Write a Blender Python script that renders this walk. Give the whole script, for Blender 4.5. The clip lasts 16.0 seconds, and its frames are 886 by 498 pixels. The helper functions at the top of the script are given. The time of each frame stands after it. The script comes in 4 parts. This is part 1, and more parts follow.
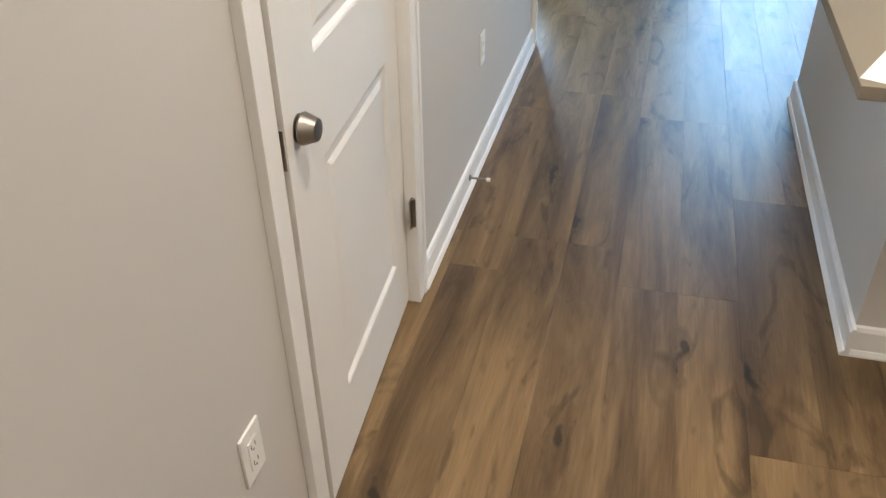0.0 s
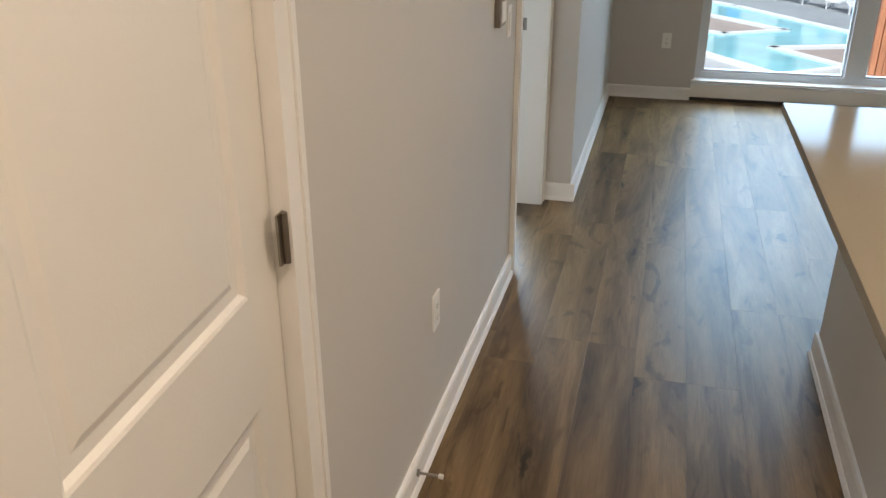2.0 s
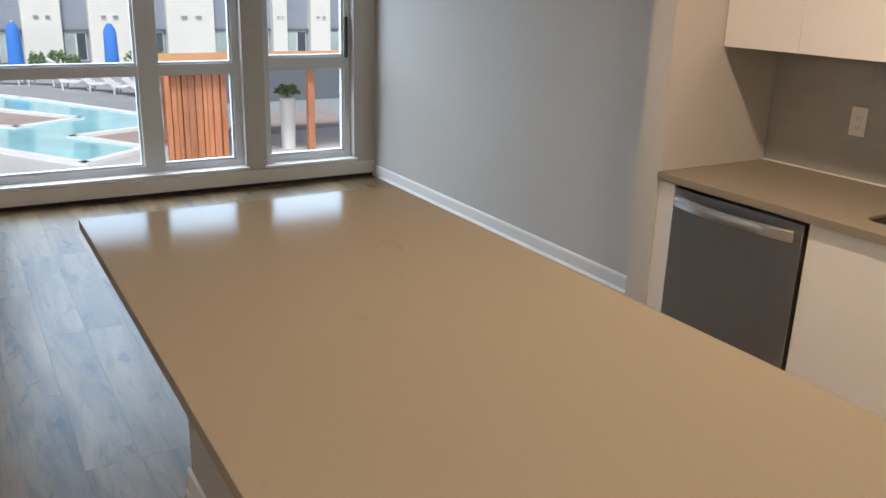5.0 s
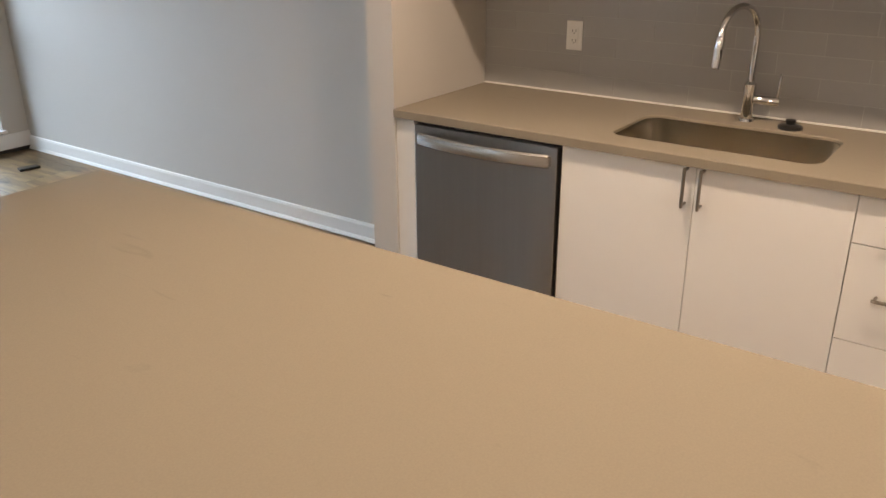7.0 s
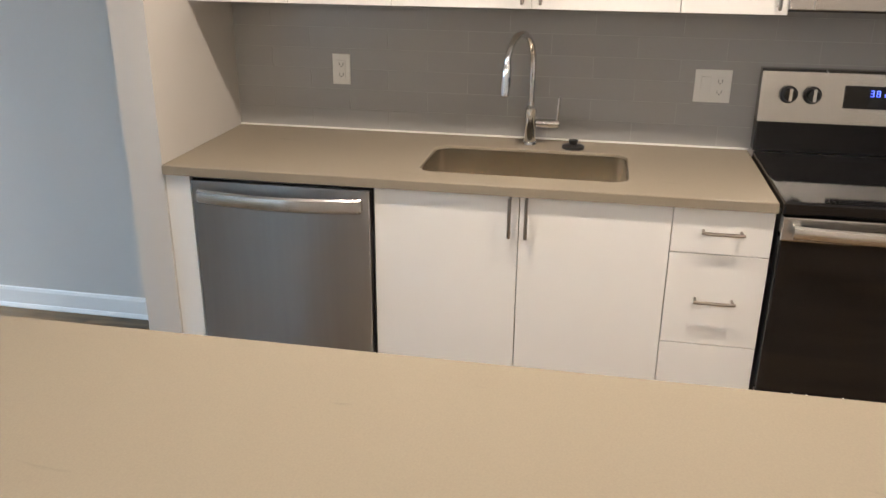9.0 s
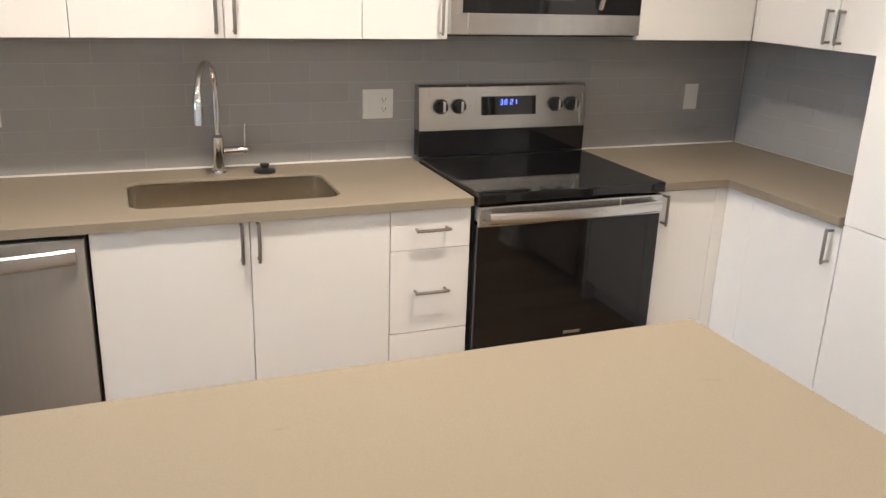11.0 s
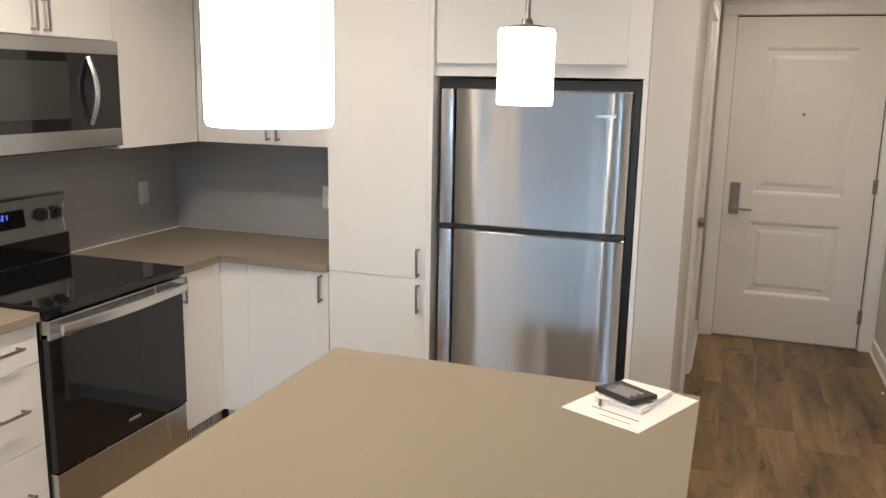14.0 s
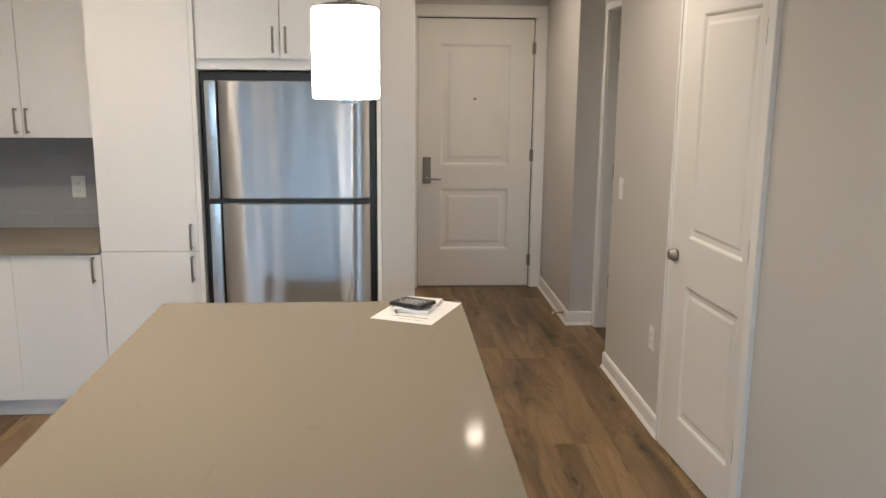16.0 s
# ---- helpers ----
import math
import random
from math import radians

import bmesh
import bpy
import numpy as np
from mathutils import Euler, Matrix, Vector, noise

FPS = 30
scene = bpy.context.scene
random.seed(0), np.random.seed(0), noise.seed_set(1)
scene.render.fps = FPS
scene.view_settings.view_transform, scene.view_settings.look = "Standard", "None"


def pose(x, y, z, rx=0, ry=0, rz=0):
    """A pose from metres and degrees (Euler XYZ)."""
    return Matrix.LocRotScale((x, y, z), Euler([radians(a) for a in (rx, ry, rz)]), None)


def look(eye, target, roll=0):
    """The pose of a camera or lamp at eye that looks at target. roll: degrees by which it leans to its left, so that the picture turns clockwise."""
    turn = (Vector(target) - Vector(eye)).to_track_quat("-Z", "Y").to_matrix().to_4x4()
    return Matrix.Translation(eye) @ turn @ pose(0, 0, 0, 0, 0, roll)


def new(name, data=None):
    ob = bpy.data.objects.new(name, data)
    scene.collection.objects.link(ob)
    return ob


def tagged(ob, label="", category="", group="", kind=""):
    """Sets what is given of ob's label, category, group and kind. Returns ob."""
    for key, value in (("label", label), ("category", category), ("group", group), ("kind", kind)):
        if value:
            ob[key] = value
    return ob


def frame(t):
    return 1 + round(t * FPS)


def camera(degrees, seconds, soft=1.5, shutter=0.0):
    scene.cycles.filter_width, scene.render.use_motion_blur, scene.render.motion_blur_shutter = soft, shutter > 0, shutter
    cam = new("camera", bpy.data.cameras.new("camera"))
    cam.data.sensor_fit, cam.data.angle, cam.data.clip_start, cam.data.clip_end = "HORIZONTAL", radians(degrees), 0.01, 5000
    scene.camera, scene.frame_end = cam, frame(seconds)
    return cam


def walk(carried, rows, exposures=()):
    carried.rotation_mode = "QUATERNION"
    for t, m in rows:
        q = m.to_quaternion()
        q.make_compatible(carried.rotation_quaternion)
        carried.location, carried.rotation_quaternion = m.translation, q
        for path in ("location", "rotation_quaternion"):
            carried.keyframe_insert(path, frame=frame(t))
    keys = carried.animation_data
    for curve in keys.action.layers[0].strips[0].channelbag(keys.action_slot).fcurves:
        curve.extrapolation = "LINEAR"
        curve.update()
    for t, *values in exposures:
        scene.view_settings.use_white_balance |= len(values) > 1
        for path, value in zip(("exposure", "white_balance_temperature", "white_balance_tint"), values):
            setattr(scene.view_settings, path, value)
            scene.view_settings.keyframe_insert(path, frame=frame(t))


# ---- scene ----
cam = camera(56.2, 16.0)
PATH = [
    (0, (0.589, -0.145, 1.564), (0.169, 1.446, 0.426), -1.0),
    (0.5, (0.494, 0.066, 1.584), (0.074, 1.717, 0.535), -0.9),
    (1, (0.462, 0.234, 1.596), (0.054, 1.931, 0.619), -1.3),
    (1.5, (0.507, 0.437, 1.606), (0.086, 2.169, 0.698), -0.1),
    (2, (0.582, 0.592, 1.622), (0.112, 2.356, 0.805), -0.2),
    (2.5, (0.611, 0.738, 1.633), (0.262, 2.566, 0.901), 0.1),
    (3, (0.62, 0.884, 1.649), (0.576, 2.777, 1.005), 0.8),
    (3.5, (0.641, 0.982, 1.636), (0.912, 2.865, 1.02), 1.0),
    (4, (0.654, 1.015, 1.656), (1.197, 2.837, 1.035), 1.1),
    (4.5, (0.669, 1.105, 1.648), (1.462, 2.833, 1.029), 1.4),
    (4.7, (0.691, 1.115, 1.606), (1.57, 2.803, 0.992), 1.6),
    (6.8, (0.794, 1.529, 1.571), (2.218, 2.718, 0.823), -0.4),
    (7, (0.768, 1.587, 1.578), (2.269, 2.668, 0.819), -0.4),
    (7.5, (0.701, 1.73, 1.579), (2.308, 2.618, 0.787), 0.2),
    (8, (0.722, 1.874, 1.571), (2.392, 2.622, 0.764), 0.2),
    (8.5, (0.772, 2.008, 1.596), (2.52, 2.603, 0.83), -0.9),
    (8.7, (0.773, 2.068, 1.602), (2.559, 2.572, 0.856), -0.4),
    (10.8, (0.71, 2.714, 1.576), (2.5, 2.081, 0.947), 2.1),
    (11, (0.698, 2.757, 1.59), (2.457, 2.044, 0.96), 2.0),
    (11.5, (0.76, 2.914, 1.599), (2.36, 1.891, 0.97), 1.9),
    (12, (0.837, 3.061, 1.603), (2.221, 1.761, 0.974), 2.0),
    (12.5, (0.827, 3.191, 1.611), (2.033, 1.707, 1.026), 2.7),
    (13, (0.8, 3.404, 1.651), (1.863, 1.787, 1.146), 2.8),
    (13.5, (0.859, 3.61, 1.678), (1.741, 1.864, 1.262), 2.2),
    (14, (0.977, 3.785, 1.675), (1.625, 1.934, 1.283), 1.1),
    (14.5, (1.028, 3.935, 1.674), (1.433, 2.014, 1.288), 1.3),
    (15, (1.073, 4.162, 1.68), (1.275, 2.209, 1.298), 1.1),
    (15.5, (1.143, 4.335, 1.685), (1.196, 2.373, 1.302), 0.5),
    (16, (1.287, 4.528, 1.669), (1.152, 2.573, 1.268), 0.5),
]
EXPOSURES = [
    (0, 0.5, 5750, 9), (0.7, 0.3, 6250, 11), (1.5, 0.17, 6650, 13), (3.0, -0.16, 7150, 17), (4.5, -0.18, 7250, 20), (7.0, 0.2, 7150, 20), (8.5, 0.45, 6200, 14),
    (11.0, 0.57, 6000, 13), (12.5, 0.33, 6050, 13), (14.0, 0.16, 6100, 12), (16.0, 0.0, 6050, 11),
]
walk(cam, [(t, look(eye, target, roll)) for t, eye, target, roll in PATH], EXPOSURES)

# ---------------- light ----------------
world = bpy.data.worlds.new("world")
scene.world = world
world.use_nodes = True
wn = world.node_tree.nodes
sky = wn.new("ShaderNodeTexSky")
sky.sky_type = "NISHITA"
sky.sun_disc = False
sky.sun_elevation = radians(48)
sky.sun_rotation = radians(200)
sky.air_density, sky.dust_density = 1.0, 3.0
wn["Background"].inputs[1].default_value = 0.15
world.node_tree.links.new(sky.outputs[0], wn["Background"].inputs[0])

sun = new("sun", bpy.data.lights.new("sun", "SUN"))
sun.data.energy, sun.data.angle, sun.data.color = 3.6, radians(14), (1.0, 0.96, 0.9)
sun.matrix_world = look((0, 0, 20), (4.5, 12, 0))


def area(name, eye, target, sx, sy, watts, colour):
    ob = new(name, bpy.data.lights.new(name, "AREA"))
    ob.data.shape, ob.data.size, ob.data.size_y = "RECTANGLE", sx, sy
    ob.data.energy, ob.data.color = watts, colour
    ob.matrix_world = look(eye, target)
    return ob


DAY = (0.58, 0.80, 1.0)
WARM = (1.0, 0.83, 0.64)
# Unseen area lamps added to stand in for daylight through the windows.
area("window_sky_fill", (1.6, 10.6, 4.0), (2.6, 5.0, 0.5), 11.0, 4.6, 2500, DAY)
area("bedroom_sky_fill", (-1.35, 7.3, 1.5), (-1.35, 3.0, 0.8), 1.3, 1.5, 150, DAY)
# The hall one at y 0.9 is unseen, added to warm the hall.
DOWNLIGHTS = [(0.66, -1.04, 10), (0.62, 0.9, 13), (2.6, 1.5, 17), (2.6, 2.75, 16)]
PENDANTS = [(1.351, 3.165), (1.370, 2.205)]
PENDANT_GLOW = 42.0

# ---------------- materials ----------------


def mat(name, colour, rough=0.5, metal=0.0, vary=0.06, scale=3.0, bump=0.0, bump_scale=200.0, coat=0.0, spec=0.5, stretch=None, per_object=0.0):
    m = bpy.data.materials.new(name)
    m.use_nodes = True
    nt = m.node_tree
    b = nt.nodes["Principled BSDF"]
    b.inputs["Roughness"].default_value = rough
    b.inputs["Metallic"].default_value = metal
    b.inputs["Coat Weight"].default_value = coat
    b.inputs["Specular IOR Level"].default_value = spec
    tc = nt.nodes.new("ShaderNodeTexCoord")
    mp = nt.nodes.new("ShaderNodeMapping")
    nt.links.new(tc.outputs["Object"], mp.inputs[0])
    if stretch:
        mp.inputs["Scale"].default_value = stretch
    n = nt.nodes.new("ShaderNodeTexNoise")
    n.inputs["Scale"].default_value, n.inputs["Detail"].default_value = scale, 6
    nt.links.new(mp.outputs[0], n.inputs[0])
    ramp = nt.nodes.new("ShaderNodeMapRange")
    ramp.inputs[1].default_value, ramp.inputs[2].default_value = 0.25, 0.75
    ramp.inputs[3].default_value, ramp.inputs[4].default_value = 1 - vary, 1 + vary
    nt.links.new(n.outputs[0], ramp.inputs[0])
    value = ramp.outputs[0]
    if per_object:
        info = nt.nodes.new("ShaderNodeObjectInfo")
        mr = nt.nodes.new("ShaderNodeMapRange")
        mr.inputs[3].default_value, mr.inputs[4].default_value = 1 - per_object, 1 + per_object
        nt.links.new(info.outputs["Random"], mr.inputs[0])
        mul = nt.nodes.new("ShaderNodeMath")
        mul.operation = "MULTIPLY"
        nt.links.new(value, mul.inputs[0])
        nt.links.new(mr.outputs[0], mul.inputs[1])
        value = mul.outputs[0]
    mix = nt.nodes.new("ShaderNodeVectorMath")
    mix.operation = "SCALE"
    mix.inputs[0].default_value = colour
    nt.links.new(value, mix.inputs["Scale"])
    nt.links.new(mix.outputs[0], b.inputs["Base Color"])
    rr = nt.nodes.new("ShaderNodeMapRange")
    rr.inputs[3].default_value, rr.inputs[4].default_value = max(0.02, rough * 0.85), min(1, rough * 1.15)
    nt.links.new(n.outputs[0], rr.inputs[0])
    nt.links.new(rr.outputs[0], b.inputs["Roughness"])
    if bump:
        n2 = nt.nodes.new("ShaderNodeTexNoise")
        n2.inputs["Scale"].default_value = bump_scale
        n2.inputs["Detail"].default_value = 3
        nt.links.new(mp.outputs[0], n2.inputs[0])
        bp = nt.nodes.new("ShaderNodeBump")
        bp.inputs["Strength"].default_value, bp.inputs["Distance"].default_value = bump, 0.002
        nt.links.new(n2.outputs[0], bp.inputs["Height"])
        nt.links.new(bp.outputs[0], b.inputs["Normal"])
    return m


def glow(name, colour, strength):
    m = bpy.data.materials.new(name)
    m.use_nodes = True
    b = m.node_tree.nodes["Principled BSDF"]
    b.inputs["Base Color"].default_value = (0.8, 0.8, 0.78, 1)
    b.inputs["Emission Color"].default_value = (*colour, 1)
    b.inputs["Emission Strength"].default_value = strength
    return m


def wood_floor():
    m = bpy.data.materials.new("vinyl_plank")
    m.use_nodes = True
    nt = m.node_tree
    L = nt.links.new
    b = nt.nodes["Principled BSDF"]
    tc = nt.nodes.new("ShaderNodeTexCoord")
    info = nt.nodes.new("ShaderNodeObjectInfo")
    off = nt.nodes.new("ShaderNodeVectorMath")
    off.operation = "SCALE"
    off.inputs[0].default_value = (37.0, 91.0, 13.0)
    L(info.outputs["Random"], off.inputs["Scale"])
    add = nt.nodes.new("ShaderNodeVectorMath")
    L(tc.outputs["Object"], add.inputs[0])
    L(off.outputs[0], add.inputs[1])
    mp = nt.nodes.new("ShaderNodeMapping")
    mp.inputs["Scale"].default_value = (3.2, 0.42, 1)
    L(add.outputs[0], mp.inputs[0])
    grain = nt.nodes.new("ShaderNodeTexNoise")
    grain.inputs["Scale"].default_value, grain.inputs["Detail"].default_value, grain.inputs["Distortion"].default_value = 2.0, 7, 0.7
    grain.inputs["Roughness"].default_value = 0.62
    L(mp.outputs[0], grain.inputs[0])
    mp2 = nt.nodes.new("ShaderNodeMapping")
    mp2.inputs["Scale"].default_value = (4.0, 1.1, 1)
    L(add.outputs[0], mp2.inputs[0])
    knot = nt.nodes.new("ShaderNodeTexNoise")
    knot.inputs["Scale"].default_value, knot.inputs["Detail"].default_value, knot.inputs["Distortion"].default_value = 1.8, 4, 2.5
    L(mp2.outputs[0], knot.inputs[0])
    mp3 = nt.nodes.new("ShaderNodeMapping")
    mp3.inputs["Scale"].default_value = (60.0, 3.0, 1)
    L(add.outputs[0], mp3.inputs[0])
    fine = nt.nodes.new("ShaderNodeTexNoise")
    fine.inputs["Scale"].default_value, fine.inputs["Detail"].default_value = 3.0, 5
    L(mp3.outputs[0], fine.inputs[0])
    ramp = nt.nodes.new("ShaderNodeValToRGB")
    e = ramp.color_ramp.elements
    e[0].position, e[0].color = 0.27, (0.050, 0.030, 0.014, 1)
    e[1].position, e[1].color = 0.72, (0.31, 0.205, 0.097, 1)
    mid = e.new(0.48)
    mid.color = (0.165, 0.104, 0.048, 1)
    L(grain.outputs[0], ramp.inputs[0])
    kr = nt.nodes.new("ShaderNodeMapRange")
    kr.inputs[1].default_value, kr.inputs[2].default_value, kr.inputs[3].default_value, kr.inputs[4].default_value = 0.31, 0.42, 0.58, 1.0
    L(knot.outputs[0], kr.inputs[0])
    fr = nt.nodes.new("ShaderNodeMapRange")
    fr.inputs[1].default_value, fr.inputs[2].default_value, fr.inputs[3].default_value, fr.inputs[4].default_value = 0.3, 0.7, 0.88, 1.12
    L(fine.outputs[0], fr.inputs[0])
    pr = nt.nodes.new("ShaderNodeMapRange")
    pr.inputs[3].default_value, pr.inputs[4].default_value = 0.91, 1.09
    L(info.outputs["Random"], pr.inputs[0])
    m1 = nt.nodes.new("ShaderNodeMath")
    m1.operation = "MULTIPLY"
    L(kr.outputs[0], m1.inputs[0])
    L(fr.outputs[0], m1.inputs[1])
    m2 = nt.nodes.new("ShaderNodeMath")
    m2.operation = "MULTIPLY"
    L(m1.outputs[0], m2.inputs[0])
    L(pr.outputs[0], m2.inputs[1])
    # knots: small dark eyes with a ring of grain bent round them
    mp4 = nt.nodes.new("ShaderNodeMapping")
    mp4.inputs["Scale"].default_value = (5.0, 1.25, 1)
    warp = nt.nodes.new("ShaderNodeTexNoise")
    warp.inputs["Scale"].default_value, warp.inputs["Detail"].default_value = 9.0, 3
    L(add.outputs[0], warp.inputs[0])
    bend = nt.nodes.new("ShaderNodeVectorMath")
    bend.operation = "MULTIPLY_ADD"
    bend.inputs[1].default_value = (0.12, 0.30, 0)
    L(warp.outputs["Color"], bend.inputs[0])
    L(add.outputs[0], bend.inputs[2])
    L(bend.outputs[0], mp4.inputs[0])
    eye = nt.nodes.new("ShaderNodeTexVoronoi")
    eye.voronoi_dimensions = "2D"
    eye.inputs["Scale"].default_value = 0.62
    L(mp4.outputs[0], eye.inputs["Vector"])
    er = nt.nodes.new("ShaderNodeValToRGB")
    el = er.color_ramp.elements
    el[0].position, el[0].color = 0.03, (0.30, 0.30, 0.30, 1)
    el[1].position, el[1].color = 0.30, (1, 1, 1, 1)
    for at, v in ((0.06, 0.84), (0.09, 0.74), (0.13, 1.0), (0.18, 0.94)):
        el.new(at).color = (v, v, v, 1)
    L(eye.outputs["Distance"], er.inputs[0])
    m3 = nt.nodes.new("ShaderNodeMath")
    m3.operation = "MULTIPLY"
    L(m2.outputs[0], m3.inputs[0])
    L(er.outputs[0], m3.inputs[1])
    sc = nt.nodes.new("ShaderNodeVectorMath")
    sc.operation = "SCALE"
    L(ramp.outputs[0], sc.inputs[0])
    L(m3.outputs[0], sc.inputs["Scale"])
    L(sc.outputs[0], b.inputs["Base Color"])
    rr = nt.nodes.new("ShaderNodeMapRange")
    rr.inputs[3].default_value, rr.inputs[4].default_value = 0.42, 0.36
    L(grain.outputs[0], rr.inputs[0])
    L(rr.outputs[0], b.inputs["Roughness"])
    bp = nt.nodes.new("ShaderNodeBump")
    bp.inputs["Strength"].default_value, bp.inputs["Distance"].default_value = 0.2, 0.001
    b.inputs["Specular IOR Level"].default_value = 0.34
    L(fine.outputs[0], bp.inputs["Height"])
    L(bp.outputs[0], b.inputs["Normal"])
    return m


def glass(name, tint=(1, 1, 1), rough=0.0):
    m = bpy.data.materials.new(name)
    m.use_nodes = True
    nt = m.node_tree
    nt.nodes.remove(nt.nodes["Principled BSDF"])
    tr = nt.nodes.new("ShaderNodeBsdfTransparent")
    tr.inputs[0].default_value = (*tint, 1)
    gl = nt.nodes.new("ShaderNodeBsdfGlossy")
    gl.inputs["Roughness"].default_value = rough
    fr = nt.nodes.new("ShaderNodeFresnel")
    fr.inputs[0].default_value = 1.45
    mx = nt.nodes.new("ShaderNodeMixShader")
    nt.links.new(fr.outputs[0], mx.inputs[0])
    nt.links.new(tr.outputs[0], mx.inputs[1])
    nt.links.new(gl.outputs[0], mx.inputs[2])
    nt.links.new(mx.outputs[0], nt.nodes["Material Output"].inputs[0])
    return m


PAINT = mat("wall_paint_greige", (0.56, 0.535, 0.50), 0.55, vary=0.025, scale=1.2, bump=0.10, bump_scale=200)
WHITE = mat("trim_paint_white", (0.80, 0.785, 0.755), 0.35, vary=0.02, scale=4, bump=0.05, bump_scale=120)
DOORP = mat("door_paint_white", (0.76, 0.735, 0.69), 0.4, vary=0.02, scale=3, bump=0.12, bump_scale=160)
CEIL = mat("ceiling_paint", (0.80, 0.79, 0.77), 0.8, vary=0.02, bump=0.3, bump_scale=150)
CAB = mat("cabinet_white", (0.78, 0.77, 0.745), 0.38, vary=0.018, scale=2, bump=0.06, bump_scale=90)
# White carcass darkened: the shade in the door gaps is put into its colour.
CABIN_SHADED = mat("cabinet_carcass_shaded", (0.45, 0.44, 0.42), 0.6)
QUARTZ = mat("quartz_counter", (0.265, 0.228, 0.175), 0.09, vary=0.04, scale=260, spec=0.02)


def scuffed(m):
    """A few faint short dark scuffs on the polished top."""
    nt = m.node_tree
    b = nt.nodes["Principled BSDF"]
    src = b.inputs["Base Color"].links[0].from_socket
    tc = nt.nodes.new("ShaderNodeTexCoord")
    mp = nt.nodes.new("ShaderNodeMapping")
    mp.inputs["Rotation"].default_value = (0, 0, 0.9)
    mp.inputs["Scale"].default_value = (9.0, 2.2, 1)
    n = nt.nodes.new("ShaderNodeTexNoise")
    n.inputs["Scale"].default_value, n.inputs["Detail"].default_value, n.inputs["Distortion"].default_value = 1.6, 3, 1.2
    mr = nt.nodes.new("ShaderNodeMapRange")
    mr.inputs[1].default_value, mr.inputs[2].default_value, mr.inputs[3].default_value, mr.inputs[4].default_value = 0.69, 0.80, 1.0, 0.88
    sc = nt.nodes.new("ShaderNodeVectorMath")
    sc.operation = "SCALE"
    nt.links.new(tc.outputs["Object"], mp.inputs[0])
    nt.links.new(mp.outputs[0], n.inputs[0])
    nt.links.new(n.outputs[0], mr.inputs[0])
    nt.links.new(src, sc.inputs[0])
    nt.links.new(mr.outputs[0], sc.inputs["Scale"])
    nt.links.new(sc.outputs[0], b.inputs["Base Color"])


scuffed(QUARTZ)
TILE = mat("glazed_tile_grey", (0.37, 0.365, 0.355), 0.22, vary=0.02, scale=4, per_object=0.02, bump=0.08, bump_scale=9, spec=0.4)
GROUT = mat("grout", (0.46, 0.455, 0.44), 0.85, vary=0.05, scale=40)
STEEL = mat("brushed_stainless", (0.56, 0.55, 0.53), 0.26, 1.0, vary=0.05, scale=5, bump=0.12, bump_scale=90, stretch=(9, 9, 0.3))
STEELH = mat("bright_stainless", (0.68, 0.67, 0.65), 0.24, 1.0, vary=0.03, scale=10)
SINK = mat("sink_steel", (0.60, 0.55, 0.47), 0.22, 1.0, vary=0.02, scale=3)
SLATE = mat("dishwasher_steel", (0.38, 0.37, 0.36), 0.38, 1.0, vary=0.04, scale=5, stretch=(9, 9, 0.3), bump=0.08, bump_scale=80)
STEELF = mat("refrigerator_steel", (0.49, 0.49, 0.485), 0.33, 1.0, vary=0.03, scale=5, bump=0.10, bump_scale=90, stretch=(9, 9, 0.3))


def streaked(m, wave=1.0):
    """Horizontal brushing that draws reflections out upright, on slightly wavy sheet."""
    nt = m.node_tree
    b = nt.nodes["Principled BSDF"]
    b.inputs["Anisotropic"].default_value = 0.95
    tg = nt.nodes.new("ShaderNodeCombineXYZ")
    tg.inputs[2].default_value = 1.0
    nt.links.new(tg.outputs[0], b.inputs["Tangent"])
    tc = nt.nodes.new("ShaderNodeTexCoord")
    mp = nt.nodes.new("ShaderNodeMapping")
    mp.inputs["Scale"].default_value = (8.0, 8.0, 0.5)
    n = nt.nodes.new("ShaderNodeTexNoise")
    n.inputs["Scale"].default_value, n.inputs["Detail"].default_value = 1.0, 1
    bp = nt.nodes.new("ShaderNodeBump")
    bp.inputs["Strength"].default_value, bp.inputs["Distance"].default_value = wave, 0.012
    nt.links.new(tc.outputs["Object"], mp.inputs[0])
    nt.links.new(mp.outputs[0], n.inputs[0])
    nt.links.new(n.outputs[0], bp.inputs["Height"])
    nt.links.new(bp.outputs[0], b.inputs["Normal"])


streaked(STEELF)
streaked(SLATE, 0.15)
CHROME = mat("chrome", (0.80, 0.80, 0.80), 0.07, 1.0, vary=0.02)
NICKEL = mat("brushed_nickel", (0.33, 0.30, 0.265), 0.3, 1.0, vary=0.05, scale=20)
BRONZE = mat("dull_nickel_hinge", (0.30, 0.27, 0.235), 0.4, 1.0, vary=0.08, scale=40)
BLACKG = mat("black_glass", (0.008, 0.008, 0.009), 0.05, vary=0.1)
BLACK = mat("black_plastic", (0.022, 0.021, 0.020), 0.4, vary=0.1, scale=30)
SEAL = mat("brown_seal", (0.13, 0.105, 0.08), 0.7)
DARKGAP = mat("dark_gap", (0.03, 0.028, 0.025), 0.9)
PLATE = mat("white_plastic", (0.80, 0.79, 0.75), 0.3, vary=0.01)
SLOT = mat("socket_slot", (0.10, 0.09, 0.08), 0.6)
PAPER = mat("paper", (0.82, 0.80, 0.76), 0.8, vary=0.02, scale=20)
INK = mat("ink_black", (0.03, 0.03, 0.03), 0.6)
LEATHER = mat("dark_folder", (0.018, 0.018, 0.022), 0.45, vary=0.1, scale=80, bump=0.2, bump_scale=400)
